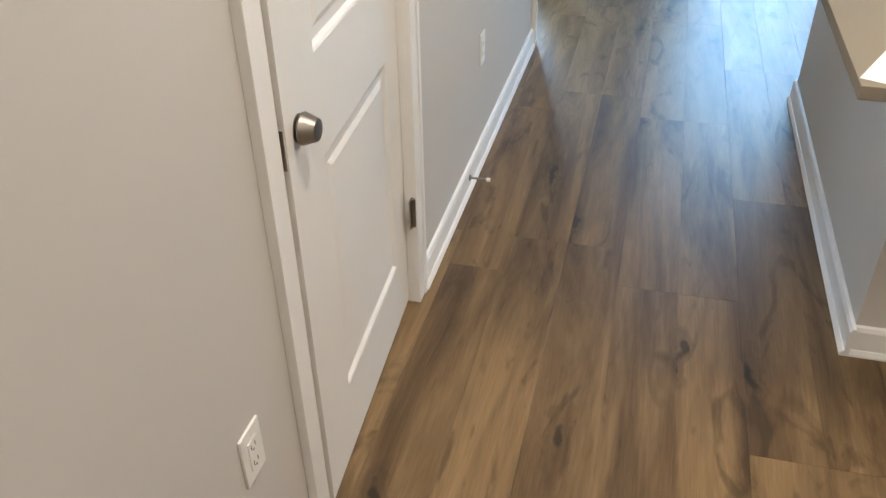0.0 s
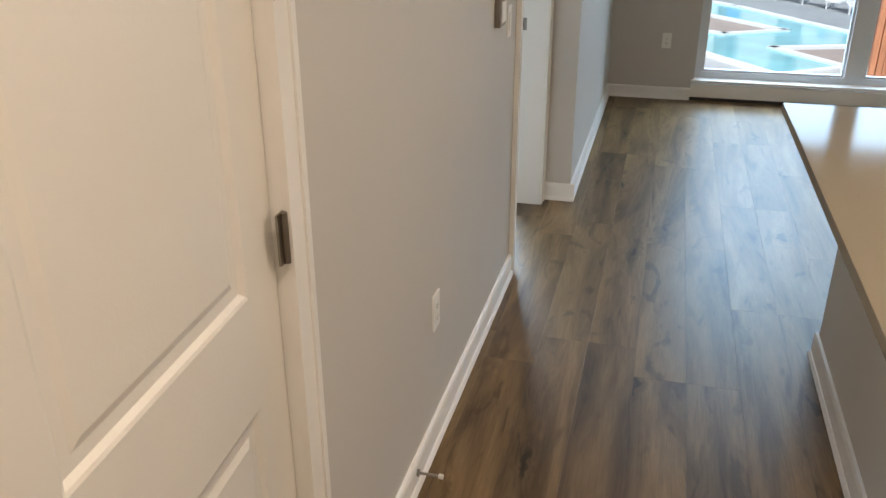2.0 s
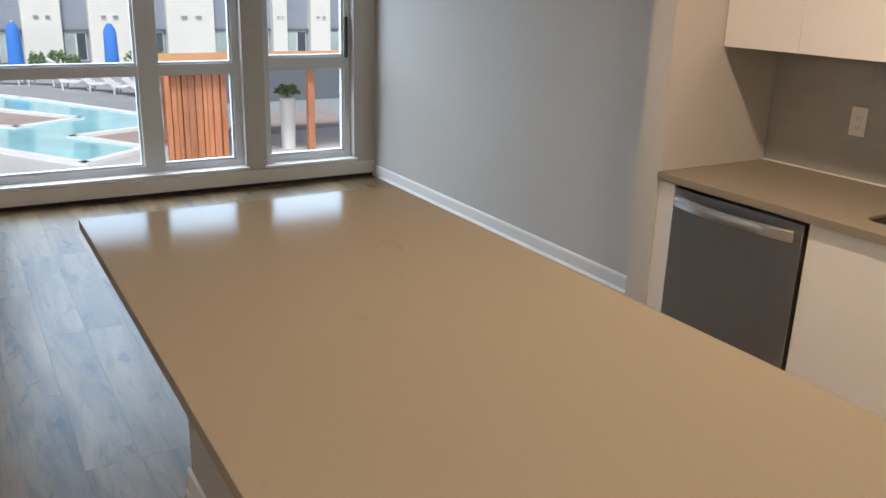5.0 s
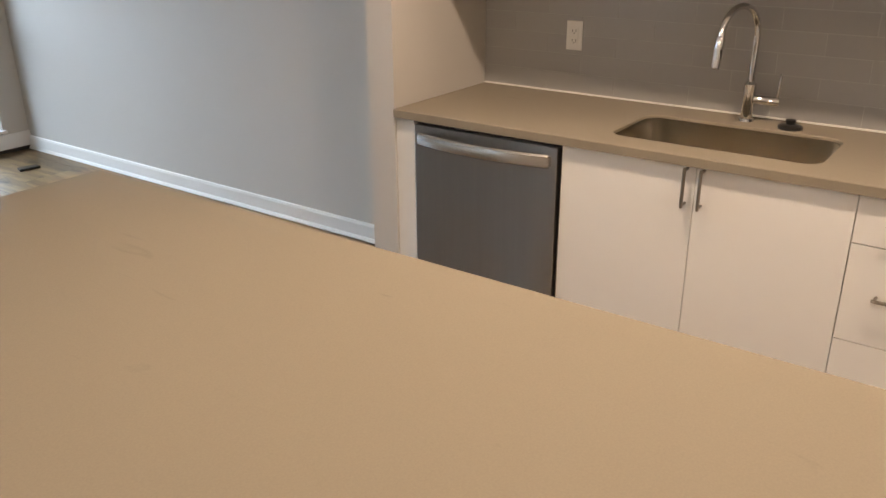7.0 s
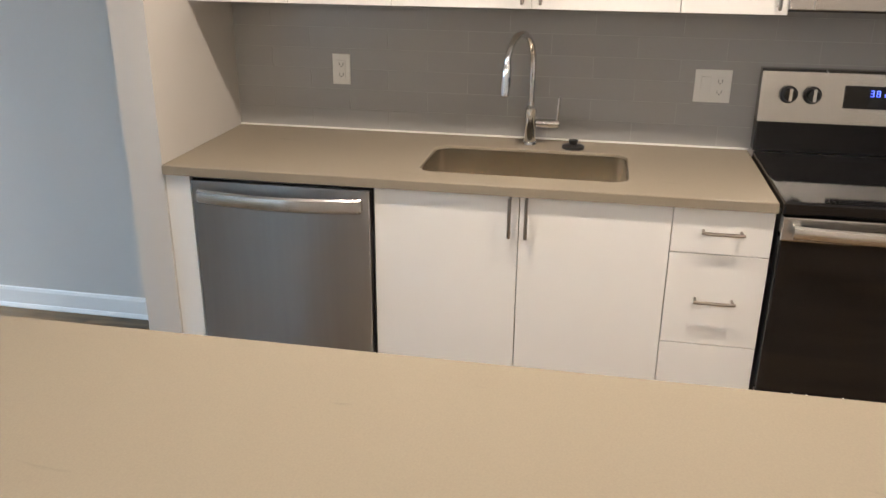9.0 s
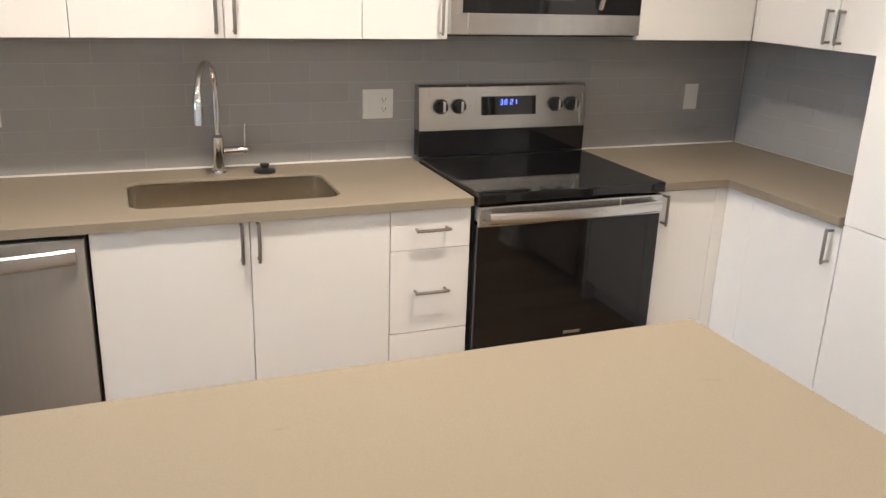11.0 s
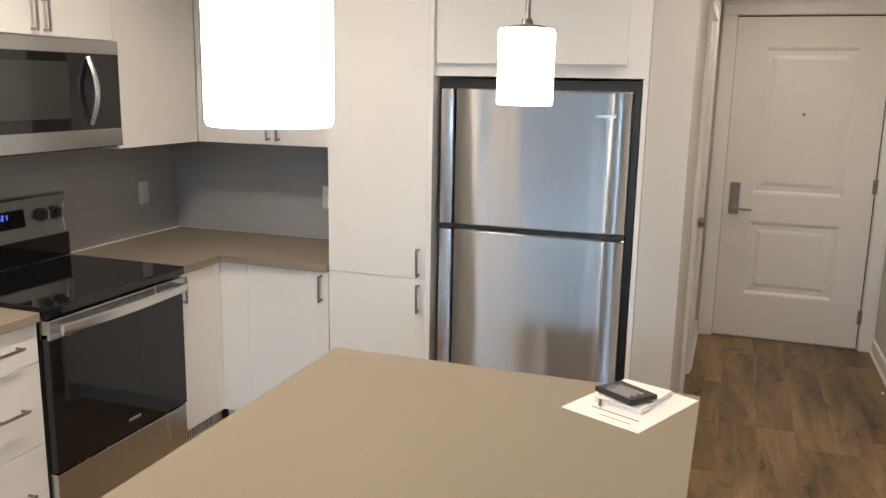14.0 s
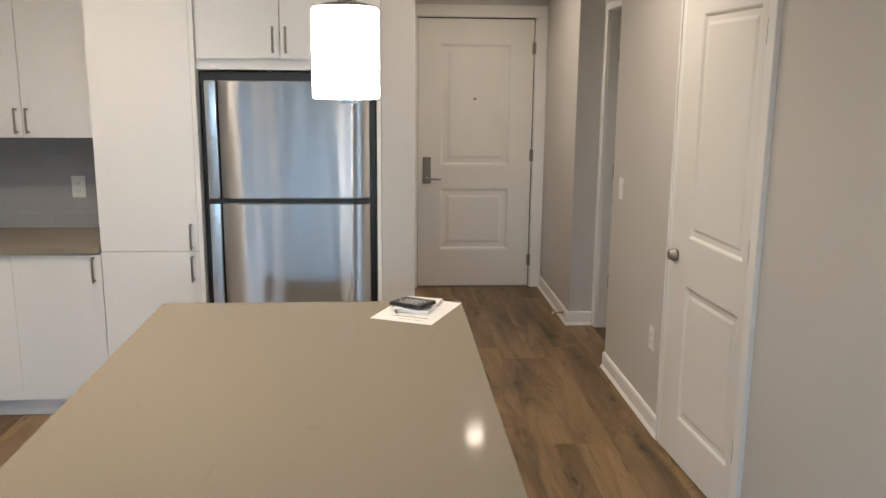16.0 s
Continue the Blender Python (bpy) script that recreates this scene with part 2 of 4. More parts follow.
BLUE = glow("display_blue", (0.05, 0.12, 1.0), 3.0)
LAMP = glow("opal_glass_lit", (1.0, 0.86, 0.66), PENDANT_GLOW)
CAN = glow("downlight_lens", (1.0, 0.80, 0.55), 8.0)
PLANK = wood_floor()
UNDER = mat("floor_joint", (0.10, 0.065, 0.038), 0.6)
GLASS = glass("window_glass", (0.87, 0.95, 1.0))
ALU = mat("window_frame_white", (0.70, 0.72, 0.74), 0.4, vary=0.02)
PAVE = mat("concrete_paving", (0.55, 0.55, 0.54), 0.85, vary=0.1, scale=0.8, bump=0.3, bump_scale=20)
PAVER = mat("tan_pavers", (0.42, 0.34, 0.30), 0.85, vary=0.14, scale=3)
COPING = mat("pool_coping", (0.85, 0.86, 0.85), 0.7, vary=0.05)
WATER = mat("pool_water", (0.22, 0.62, 0.68), 0.12, vary=0.2, scale=0.6, bump=0.5, bump_scale=3)
STUCCO = mat("pale_render", (0.82, 0.81, 0.76), 0.85, vary=0.04, scale=1, bump=0.2, bump_scale=30)
METALW = mat("grey_cladding", (0.30, 0.34, 0.41), 0.6, vary=0.05, scale=1)
DKGLASS = mat("dark_pane", (0.07, 0.10, 0.11), 0.08, vary=0.3, scale=0.5)
CURTAIN = mat("pale_curtain", (0.42, 0.52, 0.50), 0.6, vary=0.25, scale=0.9)
CEDAR = mat("cedar_boards", (0.50, 0.19, 0.09), 0.6, vary=0.25, scale=3, stretch=(6, 6, 0.4), per_object=0.3)
CEDART = mat("orange_cedar_roof", (0.78, 0.38, 0.16), 0.6, vary=0.15, scale=3)
UMB = mat("umbrella_blue", (0.03, 0.22, 0.70), 0.7, vary=0.1, scale=5)
RESIN = mat("white_resin", (0.80, 0.80, 0.80), 0.5)
LEAF = mat("shrub_leaf", (0.10, 0.18, 0.06), 0.7, vary=0.35, scale=5)
HEDGE = mat("dark_wall", (0.14, 0.16, 0.18), 0.8, vary=0.1)

# ---------------- builders ----------------
ORIGIN = {}
ALONG_X = pose(0, 0, 0)


def thing(name, at, label, category, group="", kind=""):
    ob = new(name)
    ob.location = at
    ob.empty_display_size = 0.1
    ORIGIN[ob.name] = Vector(at)
    return tagged(ob, label, category, group, kind)


def finish(name, bm, material, smooth=False):
    bmesh.ops.recalc_face_normals(bm, faces=bm.faces[:])
    me = bpy.data.meshes.new(name)
    bm.to_mesh(me)
    bm.free()
    me.materials.append(material)
    if smooth:
        for p in me.polygons:
            p.use_smooth = True
        me.set_sharp_from_angle(angle=radians(38))
    return me


def part(name, bm, material, parent=None, label="", smooth=False, kind="", category="", group=""):
    """One mesh under a thing or a part; bm is in world places."""
    o = ORIGIN[parent.name] if parent else Vector((0, 0, 0))
    if parent:
        bmesh.ops.translate(bm, verts=bm.verts[:], vec=-o)
    ob = new(name, finish(name, bm, material, smooth))
    if parent:
        ob.parent = parent
    ORIGIN[ob.name] = o
    return tagged(ob, label, category, group, kind)


def box(x0, x1, y0, y1, z0, z1, bevel=0.0, bm=None, m=None):
    out = bm or bmesh.new()
    tmp = bmesh.new()
    bmesh.ops.create_cube(tmp, size=1)
    bmesh.ops.scale(tmp, vec=(abs(x1 - x0), abs(y1 - y0), abs(z1 - z0)), verts=tmp.verts[:])
    bmesh.ops.translate(tmp, vec=((x0 + x1) / 2, (y0 + y1) / 2, (z0 + z1) / 2), verts=tmp.verts[:])
    if bevel:
        bmesh.ops.bevel(tmp, geom=tmp.edges[:], offset=bevel, segments=2, affect="EDGES", profile=0.7)
    if m is not None:
        bmesh.ops.transform(tmp, matrix=m, verts=tmp.verts[:])
    merge(out, tmp)
    return out


def merge(out, tmp):
    vs = [out.verts.new(v.co) for v in tmp.verts]
    tmp.verts.index_update()
    for f in tmp.faces:
        try:
            out.faces.new([vs[v.index] for v in f.verts])
        except ValueError:
            pass
    tmp.free()


def tube(points, radius, seg=12, bm=None, caps=True):
    """A swept round tube; radius may be a list."""
    out = bm or bmesh.new()
    pts = [Vector(p) for p in points]
    rad = radius if isinstance(radius, (list, tuple)) else [radius] * len(pts)
    rings = []
    side = None
    for i, p in enumerate(pts):
        d = (pts[min(i + 1, len(pts) - 1)] - pts[max(i - 1, 0)]).normalized()
        if side is None:
            side = d.orthogonal().normalized()
        side = (side - d * side.dot(d)).normalized()
        up = d.cross(side)
        rings.append([out.verts.new(p + (side * math.cos(a) + up * math.sin(a)) * rad[i]) for a in [2 * math.pi * k / seg for k in range(seg)]])
    for a, b in zip(rings, rings[1:]):
        for k in range(seg):
            out.faces.new((a[k], a[(k + 1) % seg], b[(k + 1) % seg], b[k]))
    if caps:
        out.faces.new(rings[0][::-1])
        out.faces.new(rings[-1])
    return out


def prism(points, z0, z1, bm=None, bevel=0.0):
    """An upright prism on a plan."""
    out = bm or bmesh.new()
    tmp = bmesh.new()
    lo = [tmp.verts.new((x, y, z0)) for x, y in points]
    hi = [tmp.verts.new((x, y, z1)) for x, y in points]
    tmp.faces.new(lo[::-1])
    tmp.faces.new(hi)
    n = len(points)
    for i in range(n):
        tmp.faces.new((lo[i], lo[(i + 1) % n], hi[(i + 1) % n], hi[i]))
    if bevel:
        bmesh.ops.bevel(tmp, geom=tmp.edges[:], offset=bevel, segments=2, affect="EDGES")
    merge(out, tmp)
    return out


def structure(name, bm, material, label="", parent=None, smooth=False):
    return part(name, bm, material, parent, label, smooth, kind="structure")


def along(profile, p0, p1, normal, bm=None):
    """Sweeps a profile of (out from the wall, up) from p0 to p1."""
    out = bm or bmesh.new()
    n = Vector((*normal, 0))
    ends = []
    for p in (p0, p1):
        ends.append([out.verts.new(Vector((p[0], p[1], 0)) + n * u + Vector((0, 0, z))) for u, z in profile])
    k = len(profile)
    for i in range(k):
        out.faces.new((ends[0][i], ends[0][(i + 1) % k], ends[1][(i + 1) % k], ends[1][i]))
    out.faces.new(ends[0])
    out.faces.new(ends[1][::-1])
    return out


BASE_PROFILE = [(0, 0), (0.024, 0), (0.024, 0.006), (0.017, 0.018), (0.0135, 0.019), (0.0135, 0.080), (0.009, 0.092), (0, 0.095)]


def baseboard(name, p0, p1, normal):
    return structure(name, along(BASE_PROFILE, p0, p1, normal), WHITE, "white painted baseboard with shoe moulding along the wall")


def panelled(w, h, thick, rects, slope=0.018, depth=0.009, edge=0.002):
    """A door leaf in its own frame: u along x from 0 to w, z up, front at y = 0 facing -y; rects (u0, u1, z0, z1) are sunk fields."""
    bm = bmesh.new()
    us = sorted({0, w, *[r[0] for r in rects], *[r[1] for r in rects]})
    zs = sorted({0, h, *[r[2] for r in rects], *[r[3] for r in rects]})
    grid = {}

    def v(u, y, z):
        key = (round(u, 5), round(y, 5), round(z, 5))
        if key not in grid:
            grid[key] = bm.verts.new((u, y, z))
        return grid[key]

    for a, b in zip(us, us[1:]):
        for c, d in zip(zs, zs[1:]):
            if any(r[0] <= a and b <= r[1] and r[2] <= c and d <= r[3] for r in rects):
                continue
            bm.faces.new((v(a, 0, c), v(b, 0, c), v(b, 0, d), v(a, 0, d)))
    for a, b, c, d in rects:
        steps = [(0, 0), (slope * 0.35, depth * 0.25), (slope * 0.8, depth), (slope * 1.9, depth), (slope * 2.7, depth * 0.45)]
        for (s0, y0), (s1, y1) in zip(steps, steps[1:]):
            o = [v(a + s0, y0, c + s0), v(b - s0, y0, c + s0), v(b - s0, y0, d - s0), v(a + s0, y0, d - s0)]
            q = [v(a + s1, y1, c + s1), v(b - s1, y1, c + s1), v(b - s1, y1, d - s1), v(a + s1, y1, d - s1)]
            for i in range(4):
                bm.faces.new((o[i], o[(i + 1) % 4], q[(i + 1) % 4], q[i]))
        bm.faces.new(q)
    c4 = [v(0, 0, 0), v(w, 0, 0), v(w, 0, h), v(0, 0, h)]
    b4 = [v(0, thick, 0), v(w, thick, 0), v(w, thick, h), v(0, thick, h)]
    bm.faces.new(b4[::-1])
    border = [e for e in bm.edges if e.is_boundary and all(x.co.y < 1e-6 for x in e.verts)]
    for e in border:
        p, q2 = e.verts
        pp, qq = v(p.co.x, thick, p.co.z), v(q2.co.x, thick, q2.co.z)
        try:
            bm.faces.new((p, q2, qq, pp))
        except ValueError:
            pass
    return bm


def turn(bm, m):
    bmesh.ops.transform(bm, matrix=m, verts=bm.verts[:])
    return bm


def knob(parent, at, axis, name="knob"):
    a, p = Vector(axis), Vector(at)
    prof = [(0, 0.026), (0.003, 0.026), (0.005, 0.013), (0.010, 0.013), (0.008, 0.028), (0.012, 0.030), (0.034, 0.022), (0.038, 0.020), (0.039, 0.01)]
    bm = tube([p + a * d for d, _ in prof], [r for _, r in prof], 20)
    return part(name, bm, BRONZE, parent, "round brushed nickel door knob", smooth=True)


def hinge(parent, x, y, z, nx, ny):
    """Leaf on the frame and the barrel; (nx, ny) faces the room."""
    bm = tube([(x + nx * 0.006, y + ny * 0.006, z - 0.045), (x + nx * 0.006, y + ny * 0.006, z + 0.045)], 0.0065, 8)
    dx, dy = (0.001, 0.018) if abs(nx) > 0 else (0.018, 0.001)
    box(x - dx, x + dx + nx * 0.002, y - dy, y + dy + ny * 0.002, z - 0.045, z + 0.045, bm=bm)
    return part("hinge", bm, BRONZE, parent, "dull nickel butt hinge")


def pull(parent, at, length, out, vertical=True):
    """A square bar pull; at is its middle on the door face, out the way it stands off."""
    p, o = Vector(at), Vector((*out, 0))
    t = Vector((0, 0, 1)) if vertical else Vector((abs(out[1]), abs(out[0]), 0))
    bm = bmesh.new()
    e = t * length / 2
    steps = [p - e * 0.9, p - e * 0.9 + o * 0.022, p - e + o * 0.030]
    tube([p - e * 0.88, p - e * 0.88 + o * 0.028], 0.005, 8, bm)
    tube([p + e * 0.88, p + e * 0.88 + o * 0.028], 0.005, 8, bm)
    tube([p - e + o * 0.030, p - e * 0.8 + o * 0.0315, p + e * 0.8 + o * 0.0315, p + e + o * 0.030], [0.0052, 0.0058, 0.0058, 0.0052], 8, bm)
    return part("handle", bm, NICKEL, parent, "brushed nickel bar handle", smooth=True)


def cover(at, out, w=0.07, h=0.115, kind="outlet", gangs=1, label="white duplex outlet cover on the wall"):
    """A wall plate with sockets or switches."""
    p, o = Vector(at), Vector((*out, 0))
    t = Vector((-out[1], out[0], 0))
    th = thing("outlet" if kind == "outlet" else "light_switch", at, label, "outlet" if kind == "outlet" else "light switch", "wall plates")
    m = Matrix((t, o, Vector((0, 0, 1)))).transposed().to_4x4()
    m.translation = p
    part("cover_plate", box(-w / 2, w / 2, 0, 0.006, -h / 2, h / 2, 0.002, m=m), PLATE, th)
    for g in range(gangs):
        u = (g - (gangs - 1) / 2) * 0.048
        if kind == "outlet" and not (gangs > 1 and g == 0):
            bm = box(u - 0.016, u + 0.016, 0.006, 0.008, -0.033, 0.033, 0.001, m=m)
            part("socket", bm, PLATE, th)
            for zc in (-0.019, 0.019):
                for a, b, c0, d0 in ((-0.008, -0.006, -0.005, 0.005), (0.006, 0.008, -0.005, 0.005), (-0.002, 0.002, -0.011, -0.007)):
                    part("slot", box(u + a, u + b, 0.008, 0.0086, zc + c0, zc + d0, m=m), SLOT, th)
        else:
            part("rocker", box(u - 0.016, u + 0.016, 0.006, 0.0095, -0.033, 0.033, 0.0015, m=m), PLATE, th)
    return th


# ---------------- rooms ----------------
H = 2.6
T = 0.12
XR, XK, YK, YW = 3.77, 3.86, -0.014, 7.40
# walls of the hall and rooms
bm = box(-0.17, 0, -0.10, 0.973, 0, H)
box(-0.17, 0, 1.762, 3.89, 0, H, bm=bm)
box(-0.17, 0, 0.973, 1.762, 2.05, H, bm=bm)
structure("wall_hall_left", bm, PAINT, "greige painted hall wall with a closet doorway")
bm = box(-0.17, 0, 3.89, 3.975, 0, H)
box(-0.17, 0, 3.975, 4.805, 2.12, H, bm=bm)
box(-0.17, 0, 4.805, 4.905, 0, H, bm=bm)
structure("wall_bedroom_door", bm, PAINT, "greige wall around the bedroom doorway")
structure("wall_living_left", box(-0.17, 0.153, 4.905, YW, 0, H), PAINT, "greige painted living room wall")
bm = box(-0.25, -0.15, -0.17, -0.10, 0, H)
box(-0.25, -0.15, -0.90, -0.17, 2.12, H, bm=bm)
box(-0.25, -0.15, -0.966, -0.90, 0, H, bm=bm)
structure("wall_bath_door", bm, PAINT, "greige wall around a side doorway")
structure("wall_hall_entry", box(-0.25, 0.03, -2.06, -0.966, 0, H), PAINT, "greige painted wall beside the entry door")
bm = box(-0.25, 0.112, -2.2, -2.06, 0, H)
box(1.052, 1.30, -2.2, -2.06, 0, H, bm=bm)
box(0.112, 1.052, -2.2, -2.06, 2.15, H, bm=bm)
structure("wall_entry", bm, PAINT, "greige wall around the entry door")
bm = box(1.15, 1.27, -2.06, -1.16, 0, H)
box(1.15, 1.27, -1.16, -0.36, 2.05, H, bm=bm)
box(1.15, 1.27, -0.36, YK, 0, H, bm=bm)
box(1.15, 1.31, YK, 0.515, 0, H, bm=bm)
structure("wall_fridge_side", bm, PAINT, "greige hall wall beside the refrigerator")
structure("wall_kitchen_back", box(1.27, XK + T, YK - T, YK, 0, H), PAINT, "greige kitchen wall behind the cabinets")
structure("wall_kitchen_right", box(XK, XK + T, YK, 3.575, 0, H), PAINT, "greige kitchen wall behind the sink")
structure("wall_stub", box(3.215, XK + T, 3.575, 3.70, 0, H), PAINT, "greige stub wall at the end of the kitchen counter")
structure("wall_living_right", box(XR, XR + T + 0.09, 3.70, YW, 0, H), PAINT, "greige painted living room wall")
WZ0, WZ1 = 0.145, 2.15
bm = box(-0.17, 0.82, YW, YW + 0.22, 0, H)
box(2.665, 2.83, YW, YW + 0.22, 0.10, H, bm=bm)
box(3.585, XR + 0.21, YW, YW + 0.22, 0, H, bm=bm)
for a, b in ((0.82, 2.665), (2.83, 3.585)):
    box(a, b, YW, YW + 0.22, WZ1, H, bm=bm)
    box(a, b, YW, YW + 0.22, 0, WZ0 - 0.02, bm=bm)
structure("wall_window", bm, PAINT, "greige wall around the tall windows")
structure("window_apron", box(0.80, XR, YW - 0.016, YW, 0.028, 0.132, 0.002), WHITE, "white panel under the windows")
structure("window_apron_gap", box(0.80, XR, YW - 0.006, YW, 0, 0.028), DARKGAP, "dark joint under the window panel")
# side rooms that close the place; their inner walls are unseen, added against light leaks
bm = box(-3.1, -3.0, -2.2, YW + 0.22, 0, H)
box(-3.0, -0.17, 2.6, 2.7, 0, H, bm=bm)
box(-3.0, -0.25, -2.2, -2.1, 0, H, bm=bm)
box(-0.9, -0.8, 0.2, 2.6, 0, H, bm=bm)
box(-0.9, -0.17, 0.1, 0.2, 0, H, bm=bm)
box(1.27, 2.2, -1.4, -1.3, 0, H, bm=bm)
box(1.27, 2.2, -0.3, -0.2, 0, H, bm=bm)
box(2.1, 2.2, -1.3, -0.3, 0, H, bm=bm)
structure("wall_side_rooms", bm, PAINT, "plain unseen walls added to close off the side rooms")
bm = box(-3.0, -2.1, YW, YW + 0.22, 0, H)
box(-0.6, -0.17, YW, YW + 0.22, 0, H, bm=bm)
box(-2.1, -0.6, YW, YW + 0.22, 0, 0.6, bm=bm)
box(-2.1, -0.6, YW, YW + 0.22, 2.3, H, bm=bm)
structure("wall_bedroom_window", bm, PAINT, "bedroom wall with a window opening")
structure("ceiling", box(-3.1, XK + 0.3, -2.4, YW + 0.22, H, H + 0.15), CEIL, "white painted ceiling")
floor = structure("floor", box(-3.1, XK + 0.3, -2.4, YW + 0.22, -0.2, -0.0055), UNDER, "wood-look vinyl plank floor")

# baseboards
for i, (a, b, n) in enumerate([
        ((0, -0.10), (0, 0.912), (1, 0)), ((0, 1.816), (0, 3.908), (1, 0)), ((0.153, 4.905), (0.153, YW), (1, 0)),
        ((0.0, 4.905), (0.177, 4.905), (0, -1)), ((0.03, -2.06), (0.03, -0.966), (1, 0)), ((-0.13, -0.966), (0.054, -0.966), (0, 1)),
        ((0.153, YW), (0.80, YW), (0, -1)), ((XR, 3.70), (XR, YW), (-1, 0)), ((3.205, 3.70), (XR, 3.70), (0, 1)),
        ((3.215, 3.575), (3.215, 3.70), (-1, 0)), ((1.15, -2.06), (1.15, -1.24), (-1, 0)), ((1.15, -0.28), (1.15, 0.515), (-1, 0)),
        ((1.126, 0.515), (1.31, 0.515), (0, 1))]):
    baseboard("baseboard", a, b, n)

# ---------------- doors ----------------


def casing(name, plane, axis, sign, a, b, top, width=0.075, proud=0.016, z0=0.0, parent=None):
    """Door casing round an opening from a to b on the wall plane; axis is the wall's normal."""
    def bx(u0, u1, za, zb, d, bm):
        if axis == "x":
            return box(plane, plane + sign * d, u0, u1, za, zb, 0.0025, bm=bm)
        return box(u0, u1, plane, plane + sign * d, za, zb, 0.0025, bm=bm)
    e = 0.018
    c = thing(name, (plane, (a + b) / 2, 0) if axis == "x" else ((a + b) / 2, plane, 0), "white painted door casing", "door casing", kind="structure")
    bm = bx(a - width + e, a, z0, top, proud, None)
    bx(a - width, a - width + e, z0, top + width - e, proud + 0.005, bm)
    part("side_casing", bm, WHITE, c)
    bm = bx(b, b + width - e, z0, top, proud, None)
    bx(b + width - e, b + width, z0, top + width - e, proud + 0.005, bm)
    part("side_casing", bm, WHITE, c)
    bm = bx(a - width + e, b + width - e, top, top + width - e, proud, None)
    bx(a - width, b + width, top + width - e, top + width, proud + 0.006, bm)
    part("head_casing", bm, WHITE, c)
    return c


def jamb(name, x0, x1, y0, y1, top, across, stop=None):
    """Lining of a doorway; across says along which axis the opening runs."""
    t = 0.012
    if across == "y":
        bm = box(x0, x1, y0, y0 + t, 0, top)
        box(x0, x1, y1 - t, y1, 0, top, bm=bm)
        box(x0, x1, y0 + t, y1 - t, top - t, top, bm=bm)
    else:
        bm = box(x0, x0 + t, y0, y1, 0, top)
        box(x1 - t, x1, y0, y1, 0, top, bm=bm)
        box(x0 + t, x1 - t, y0, y1, top - t, top, bm=bm)
    return structure(name, bm, WHITE, "white painted door lining")


# closet door, barely ajar, hinged at the far side
jamb("door_frame_closet", -0.17, 0, 0.973, 1.762, 2.05, "y")
casing("casing_closet", 0, "x", 1, 0.980, 1.749, 2.044, 0.067)
door = thing("door_1", (0, 1.05, 0), "barely ajar white two-panel closet door with a nickel knob", "door", kind="structure")
leaf = panelled(0.7595, 2.024, 0.035, [(0.112, 0.588, 0.195, 0.800), (0.112, 0.588, 1.005, 1.925)])
M1 = Matrix.Translation((-0.020, 1.7475, 0.012)) @ Matrix.Rotation(radians(3.2), 4, "Z") @ Matrix(((0, -1, 0, 0), (-1, 0, 0, 0), (0, 0, 1, 0), (0, 0, 0, 1)))
part("leaf", turn(leaf, M1), DOORP, door, "white moulded two-panel leaf")
knob(door, (0.0185, 1.048, 0.925), (1, 0, 0))
part("latch_plate", box(0.7596, 0.7612, 0.004, 0.031, 0.860, 0.935, m=M1), BRONZE, door, "dull nickel latch plate on the leaf edge")
for z in (0.325, 1.08, 1.835):
    hinge(door, 0.001, 1.741, z, 1, 0)

# entry door
jamb("door_frame_entry", 0.112, 1.052, -2.2, -2.06, 2.15, "x")
casing("casing_entry", -2.06, "y", 1, 0.118, 1.046, 2.144, 0.085)
door = thing("door_2", (0.58, -2.06, 0), "shut white entry door with a keypad lever lock and peephole", "door", kind="structure")
leaf = panelled(0.904, 2.117, 0.045, [(0.175, 0.73, 0.30, 0.80), (0.175, 0.73, 0.985, 1.930)], slope=0.028, depth=0.013)
ME = Matrix(((-1, 0, 0, 1.037), (0, -1, 0, -2.066), (0, 0, 1, 0.012), (0, 0, 0, 1)))
part("leaf", turn(leaf, ME), DOORP, door, "white pressed-steel leaf with two fields")
# Dark sheet through the leaf, added as the shade in the gap around it.
part("gap_shade", box(0.1245, 1.0395, -2.095, -2.085, 0.012, 2.1375), DARKGAP, door, "dark sheet behind the leaf edge that stands for the shade in the gap")
part("lock_plate", box(0.935, 1.000, -2.066, -2.045, 0.855, 1.065, 0.006), BRONZE, door, "nickel keypad lock case")
bm = tube([(0.962, -2.045, 0.895), (0.962, -2.005, 0.895)], 0.012, 12)
tube([(0.965, -2.008, 0.895), (0.90, -2.006, 0.893), (0.855, -2.010, 0.892)], [0.010, 0.009, 0.007], 10, bm)
part("lever", bm, NICKEL, door, "nickel lever handle", smooth=True)
part("peephole", tube([(0.59, -2.068, 1.52), (0.59, -2.060, 1.52)], 0.011, 12), BRONZE, door)
part("threshold", box(0.126, 1.038, -2.10, -2.055, 0, 0.010, 0.002), BRONZE, door, "dark metal threshold")
for z in (0.225, 1.08, 1.91):
    hinge(door, 0.129, -2.056, z, 0, 1)

# hall door on the other side
jamb("door_frame_hall", 1.15, 1.27, -1.16, -0.36, 2.05, "y")
casing("casing_hall", 1.15, "x", -1, -1.155, -0.365, 2.045)
door = thing("door_3", (1.15, -0.75, 0), "shut white two-panel hall door with a nickel knob", "door", kind="structure")
leaf = panelled(0.756, 2.018, 0.035, [(0.155, 0.60, 0.19, 0.79), (0.155, 0.60, 0.985, 1.90)])
MH = Matrix(((0, 1, 0, 1.154), (-1, 0, 0, -0.382), (0, 0, 1, 0.012), (0, 0, 0, 1)))
part("leaf", turn(leaf, MH), DOORP, door, "white moulded two-panel leaf")
